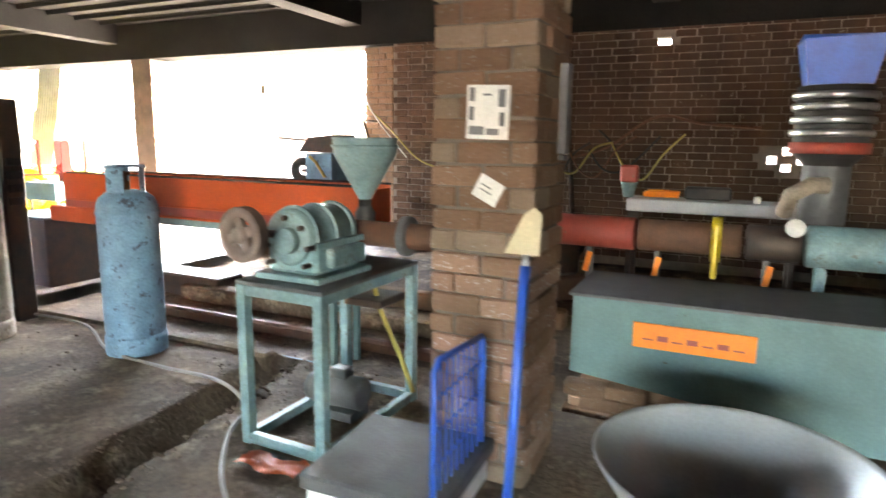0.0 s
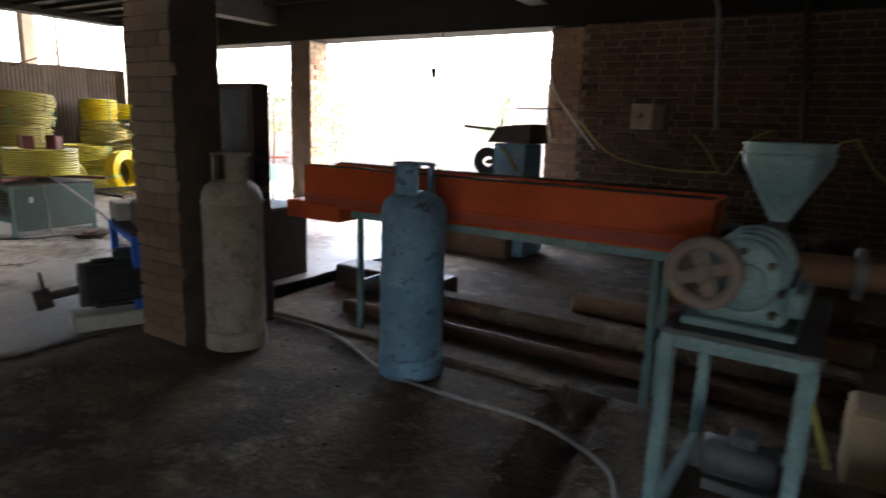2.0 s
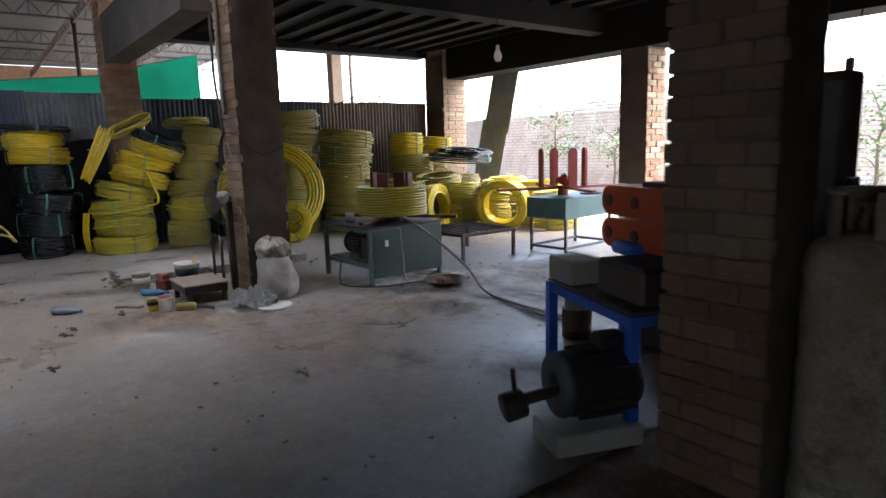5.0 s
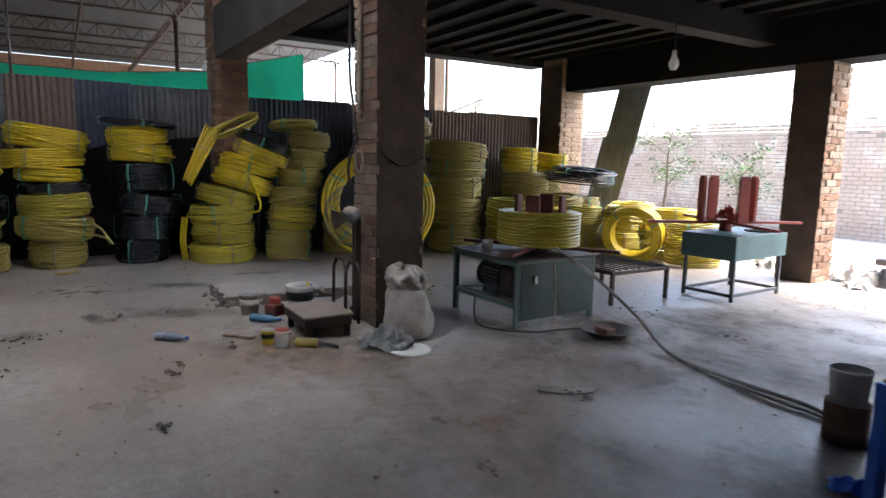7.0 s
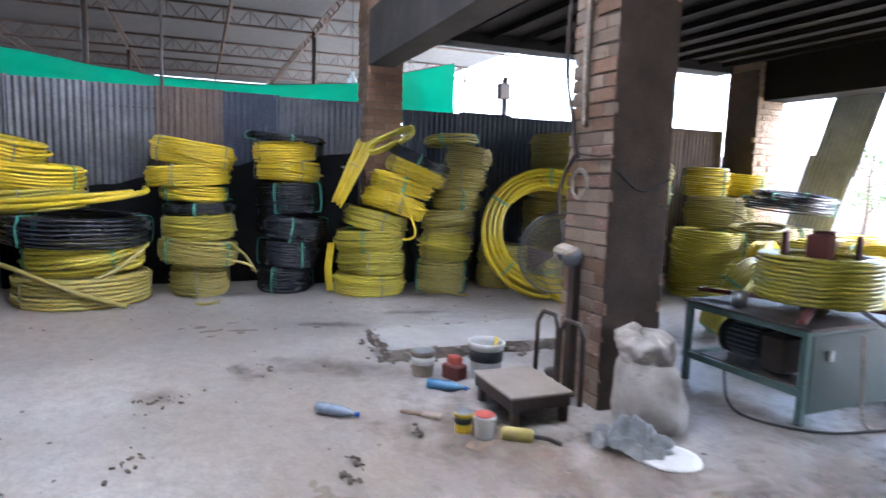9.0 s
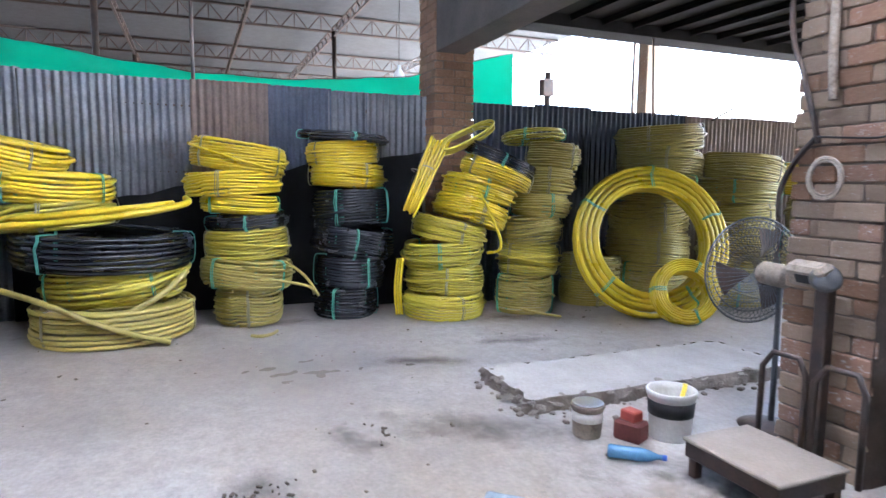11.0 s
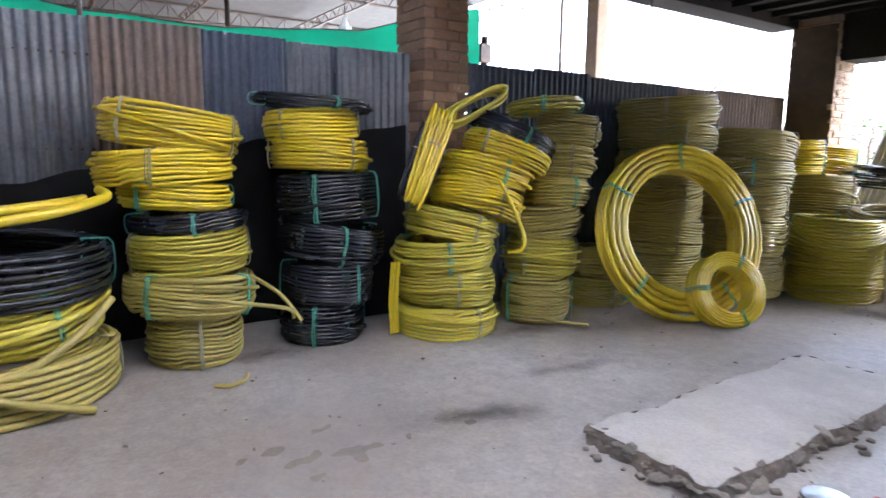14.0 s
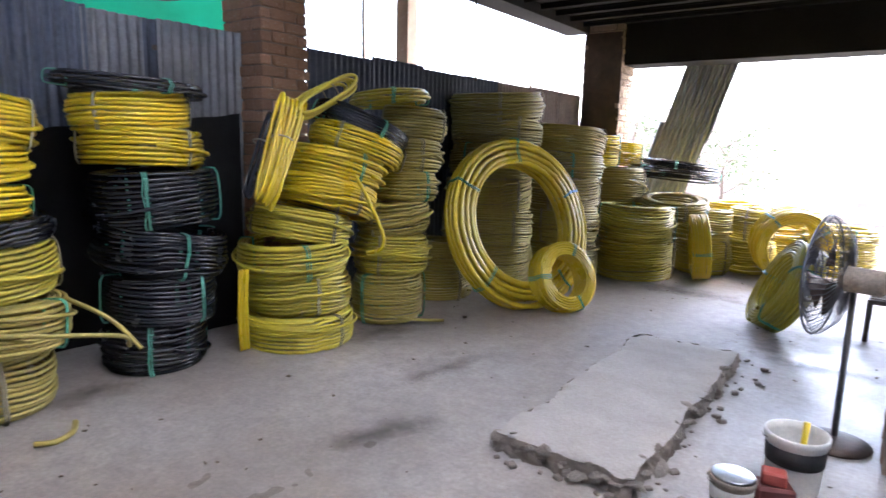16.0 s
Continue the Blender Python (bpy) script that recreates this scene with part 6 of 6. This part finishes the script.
crumble((0, 0), (1, 0), 1)
crumble((1, 0), (1, 1), 2)
crumble((1, 1), (0, 1), 3)
crumble((0, 1), (0, 0), 4)
sl = part("concrete_slab", g, SLABM)
random.seed(91)
SLAB_DUST = mat("dusty_crumbled_concrete", (0.36, 0.315, 0.27), (0.22, 0.19, 0.16), 0.95, scale=9, fine=60, bump=0.8, vary=0.2)
LUMPS = []
for k in range(5):
    g = Geo()
    lathe(g, [(0, -.5), (.32, -.46), (.5, -.1), (.44, .28), (.2, .48), (0, .5)], 7)
    g.v = [(x * rnd(.7, 1.25), y * rnd(.7, 1.25), z * rnd(.7, 1.2)) for x, y, z in g.v]
    g.s = [False] * len(g.f)
    me = g.mesh("lump")
    me.materials.append(SLAB_DUST)
    LUMPS.append(me)
for i in range(60):
    if i < 20:
        x, y = -10.02 + .74 * i / 19 + rnd(-.02, .02), 1.875 + random.gauss(0, .018)
    else:
        x, y = -9.32 + random.gauss(0, .022), 1.87 + 2.2 * (i - 20) / 39 + rnd(-.02, .02)
    w = rnd(.03, .075)
    part("lump", random.choice(LUMPS), None, sl, m=Matrix.LocRotScale((x, y, rnd(.02, .1) - w * .15), Euler((rnd(-.4, .4), rnd(-.4, .4), rnd(0, 6))), (w * rnd(1, 2.4), w * rnd(.8, 1.6), w * rnd(.3, .6))))
part("broken_edge", rim, SLAB_EDGE, sl, "crumbling brown broken edge")
tagged(sl, "broken raised concrete slab with crumbling edges", "slab")
g = Geo()
for i in range(40):
    v = rnd(0, 1)
    x, y = -9.28 + abs(random.gauss(0, .1)), 1.8 + 2.4 * v
    if i % 4 == 0:
        x, y = rnd(-10, -9.3), 1.8 - abs(random.gauss(0, .06))
    s, st0 = rnd(.006, .026), len(g.v)
    box(g, -s, -s * .8, -.003, s, s * .8, s * .9, s * .25)
    g.turn(pose(x, y, 0, rnd(-15, 15), rnd(-15, 15), rnd(0, 180)), st0)
tagged(part("rubble", g, SLAB_EDGE), "crumbs of broken concrete along the slab", "rubble", "", "stuff")

# winding table with a finished coil
WORN_TEAL = mat("worn_teal_paint", (0.1, 0.17, 0.15), (0.055, 0.09, 0.082), 0.5, scale=6, bump=0.15, spots=(0.09, 0.06, 0.04), spot_size=12, spot_at=0.56, spot_soft=0.12, grime=0.5)
WORN_GREEN = mat("oily_green_sheet", (0.04, 0.075, 0.058), (0.022, 0.04, 0.034), 0.5, scale=3, bump=0.12, spots=(0.075, 0.055, 0.04), spot_size=5, spot_at=0.55, spot_soft=0.2, grime=0.5)
gt = thing("winding_table", "green steel winding table with a motor inside", "table", (-7.84, 4.37, 0), 2)
legs(gt, .98, .98, .6, .045, WORN_TEAL, rails=(.2, .58))
part("top", box(Geo(), -.51, -.5, .601, .51, .5, .62, .004), STEEL_DARK, gt)
part("side_panel", box(Geo(), .475, -.44, .07, .491, .48, .575, .004), WORN_GREEN, gt, "dark green sheet panel")
part("switch", box(Geo(), .492, -.3, .4, .51, -.26, .47, .003), WHITE, gt)
mot = Geo()
cyl(mot, (-.28, -.2, .37), (.02, -.2, .37), .115, 22, .015)
motor_body = part("motor", mot, BLACK, gt)
for i in range(20):
    a = math.radians(18 * i)
    cy, cz = -.2 + .118 * math.cos(a), .37 + .118 * math.sin(a)
    part("cooling_fin", box(Geo(), -.25, cy - .006, cz - .006, -.01, cy + .006, cz + .006, 0), GREYBLK, motor_body)
part("motor_foot", box(Geo(), -.24, -.31, .2, -.02, -.09, .262, .006), GREYBLK, motor_body)
part("fan_cover", lathe(Geo(), [(0, 0), (.1, 0), (.128, .03), (.128, .08), (.12, .085), (0, .085)], 22, m=pose(-.35, -.2, .37, 0, 90, 0)), BLACK, motor_body)
part("gear_unit", box(Geo(), .03, -.32, .22, .22, -.05, .48, .02), STEEL_DARK, gt)
part("motor_shelf", box(Geo(), -.45, -.36, .18, .45, -.02, .2, .003), STEEL_DARK, gt)
part("spindle", cyl(Geo(), (.12, .08, .62), (.12, .08, .7), .09, 20), STEEL_DARK, gt)
for a in range(4):
    g = Geo()
    box(g, .05, -.025, .66, .78, .025, .69, .003)
    part("arm", g.turn(pose(.12, .08, 0, 0, 0, 90 * a + 30)), MAROON, gt, "dull red winding arm")
    g = Geo()
    box(g, .2, -.07, .69, .235, .07, 1.17, .01)
    part("former", g.turn(pose(.12, .08, 0, 0, 0, 90 * a + 30)), MAROON, gt, "dark maroon former block")
coil(-7.72, 4.45, .695, .4, .32, 'y', .03, 0, 0, 0, None, "wound on the winding table", True, .1)
for t0 in ((-8.0, 4.05),):
    c2 = thing("tin_cup", "dull metal cup on the table", "cup", (t0[0], t0[1], .621))
    part("cup", lathe(Geo(), [(0, 0), (.05, 0), (.055, .1), (.05, .1), (.045, .01), (0, .01)], 18), ALU, c2)
loose_pipe("grey plastic pipe running from the table to the floor", [(-7.3, 4.3, .72), (-6.95, 4.45, .5), (-6.6, 4.62, .2), (-6.2, 4.52, .03), (-5.6, 4.42, .02), (-5.0, 4.4, .02), (-4.5, 4.1, .02)], .015, GREY_PIPE)
loose_pipe("grey plastic pipe lying on the floor", [(-5.5, 4.36, .02), (-5.2, 4.32, .02), (-4.9, 4.3, .02), (-4.4, 4.0, .03)], .012, GREY_PIPE)
wall_cable([(-7.9, 3.85, .2), (-7.75, 3.75, .03), (-7.5, 3.7, .01), (-7.2, 3.95, .01), (-7.1, 4.4, .01), (-6.9, 4.9, .01)], .009, "black power cable on the floor")
wall_cable([(-7.2, 4.2, .6), (-7.19, 4.22, .3), (-7.15, 4.25, .02), (-7.0, 4.6, .01)], .009, "pale cable hanging down the table side", CREAM)
pl = thing("iron_pan", "shallow dark iron pan holding scrap", "pan", (-6.82, 4.5, 0))
part("pan", lathe(Geo(), [(0, .005), (.14, .005), (.22, .06), (.23, .065), (.225, .07), (.14, .02), (0, .02)], 28), STEEL_DARK, pl)
part("scrap", box(Geo(), -.1, -.06, .02, .05, .05, .075, .01), RUSTY, pl)
bd = thing("black_rack", "low black steel rack with wire top", "rack", (-8.1, 5.83, 0))
legs(bd, 1.0, .9, .36, .04, STEEL_DARK, rails=(.34,))
for i in range(9):
    part("slat", tube(Geo(), [(-.48, -.4 + .1 * i, .365), (.48, -.4 + .1 * i, .365)], .009, 6), STEEL_DARK, bd)
tt = thing("winder_table", "grey-blue box table with a red winder spider", "table", (-7.43, 7.18, 0), 3)
legs(tt, .62, 1.0, .46, .035, GREYBLK, rails=(.07,))
part("box_body", box(Geo(), -.33, -.54, .46, .33, .54, .73, .006), TEAL_DARK, tt)
part("rubber_ring", lathe(Geo(), [(.1, .731), (.15, .731), (.155, .745), (.1, .745), (.1, .731)], 26, (.1, .32, 0)), BLACK, tt)
part("hub", cyl(Geo(), (-.1, -.05, .73), (-.1, -.05, .86), .07, 18), RED, tt)
for a in range(4):
    g = Geo()
    box(g, .05, -.03, .82, .95, .03, .85, .003)
    part("arm", g.turn(pose(-.1, -.05, 0, 0, 0, 90 * a + 62)), RED, tt, "faded red winder arm")
    g = Geo()
    pts = [(-.06, .85), (.06, .85), (.06, 1.32), (.035, 1.37), (-.035, 1.37), (-.06, 1.32)]
    n = len(pts)
    g.add([(.3, y, z) for y, z in pts] + [(.335, y, z) for y, z in pts], [tuple(range(n))[::-1], tuple(range(n, 2 * n))] + [(i, (i + 1) % n, (i + 1) % n + n, i + n) for i in range(n)])
    part("paddle", g.turn(pose(-.1, -.05, 0, 0, 0, 90 * a + 62)), RED, tt, "faded red upright paddle")
rag_pile("red_cloth", "red cloth bundle on the winder hub", -7.5, 7.13, .3, .25, .16, RED, 9).location.z = .86
sht = thing("leaning_sheet", "long corrugated iron sheet leaning in the opening", "metal sheet",
            m=Matrix.Translation((-12.25, 9.36, -.02)) @ pose(0, 0, 0, 0, 17, 0) @ pose(0, 0, 0, 1.5, 0, 0) @ pose(0, 0, 0, 0, 0, -90))
part("sheet", corrugated(.76, 2.1, .018, .076), TIN_COOL, sht)
part("sheet", corrugated(.72, 1.5, .018, .076), TIN_COOL, sht, m=pose(-.012, .07, 1.98, 0, 0, 0))
wall_cable([(-11.9, 9.0, .02), (-10.5, 8.9, .02), (-8.9, 8.8, .02)], .02, "bright yellow pipe lying on the floor", YEL)
for i, (x, y, w, h, mm) in enumerate(((-7.1, 9.45, .6, .25, SACK), (-6.7, 9.6, .6, .3, GREYBLK), (-6.4, 9.4, .5, .2, TEAL), (-6.9, 9.0, .4, .12, SACK), (-8.3, 9.35, .4, .2, SACK), (-6.2, 9.7, .6, .3, SACK))):
    rag_pile("rubbish_sack", "crumpled plastic sheeting heaped by the pillar", x, y, w, w * .8, h, mm, i * 3 + 1, i * 40)
rag_pile("plastic_wrap", "crumpled blue plastic wrapping on the floor", -4.44, 3.6, .2, .15, .07, BLUE, 21, 20)
wood = part("pipe_piece", tube(Geo(), [(-6.9, 9.5, .3), (-6.2, 9.3, .35)], .05, 10), STEEL_DARK)
tagged(wood, "short dark pipe lying on the rubbish", "pipe")

# clods of earth along the drain and the pit
random.seed(63)
g = Geo()
for i in range(900):
    if i % 3 == 0:
        y = rnd(1.3, 3.8)
        x = -.28 - .16 * (y - 2.6) + random.choice((-1, 1)) * (.13 + abs(random.gauss(0, .12)))
    elif i % 3 == 1:
        x, y = rnd(-3.0, 1.0), 3.84 + random.gauss(0, .14)
    else:
        x, y = rnd(-3.2, 2.4), rnd(1.0, 5.2)
    w, st0 = min(.045, .006 + abs(random.gauss(0, .011))), len(g.v)
    lathe(g, [(0, -.4), (.45, -.25), (.5, .1), (.25, .42), (0, .45)], 6)
    g.turn(Matrix.LocRotScale((x, y, dirt_height(x, y) + w * .15), Euler((rnd(-.5, .5), rnd(-.5, .5), rnd(0, 6))), (w * rnd(.8, 1.7), w * rnd(.8, 1.5), w * .8)), st0)
g.s = [False] * len(g.f)
tagged(part("earth_clods", g, DIRT), "dry clods of earth on the dirt floor", "rubble", "", "stuff")

# litter on the concrete
random.seed(77)
g = Geo()
for i in range(420):
    x, y = rnd(-12, -3.7), rnd(-2.5, 8.5)
    s, st0 = rnd(.004, .016), len(g.v)
    box(g, -s, -s * rnd(.3, .9), 0, s, s * .6, s * .5, s * .2)
    g.turn(pose(x, y, .004, rnd(-8, 8), rnd(-8, 8), rnd(0, 180)), st0)
tagged(part("litter", g, mat("litter", (0.1, 0.08, 0.06), (0.2, 0.16, 0.12), 0.9, scale=3)), "scattered chips and crumbs on the floor", "litter", "", "stuff")
g = Geo()
for x, y, w in ((-6.66, .95, .1), (-6.62, 3.72, .2), (-6.1, 4.08, .16), (-8.03, .12, .22), (-8.9, .3, .2), (-8.84, .12, .16), (-7.7, 1.2, .07), (-7.57, 1.1, .08), (-5.43, 2.24, .07), (-6.0, 2.3, .09), (-5.9, 3.3, .12), (-9.3, .9, .2), (-8.0, 1.62, .12), (-7.2, 5.6, .3), (-6.3, 5.5, .25)):
    for k in range(9):
        s, st0 = rnd(.005, .02), len(g.v)
        box(g, -s, -s * .5, 0, s, s * .5, .006 + s * .2, .002)
        g.turn(pose(x + random.gauss(0, w * .5), y + random.gauss(0, w * .25), .003, 0, 0, rnd(0, 180)), st0)
tagged(part("leaf_litter", g, mat("dead_leaves", (0.11, 0.085, 0.06), (0.06, 0.05, 0.04), 0.9, scale=3)), "small heaps of dry leaves and dirt", "litter", "", "stuff")
wall_cable([(-6.1, 3.1, .01), (-5.95, 3.25, .01), (-5.9, 3.4, .012), (-5.95, 3.5, .01)], .005, "short bent strip of rubber on the floor")

# ---- bricks of pillars and wall ----
random.seed(21)
for row in PILLARS:
    lay_pillar(*row)
lay_wall()
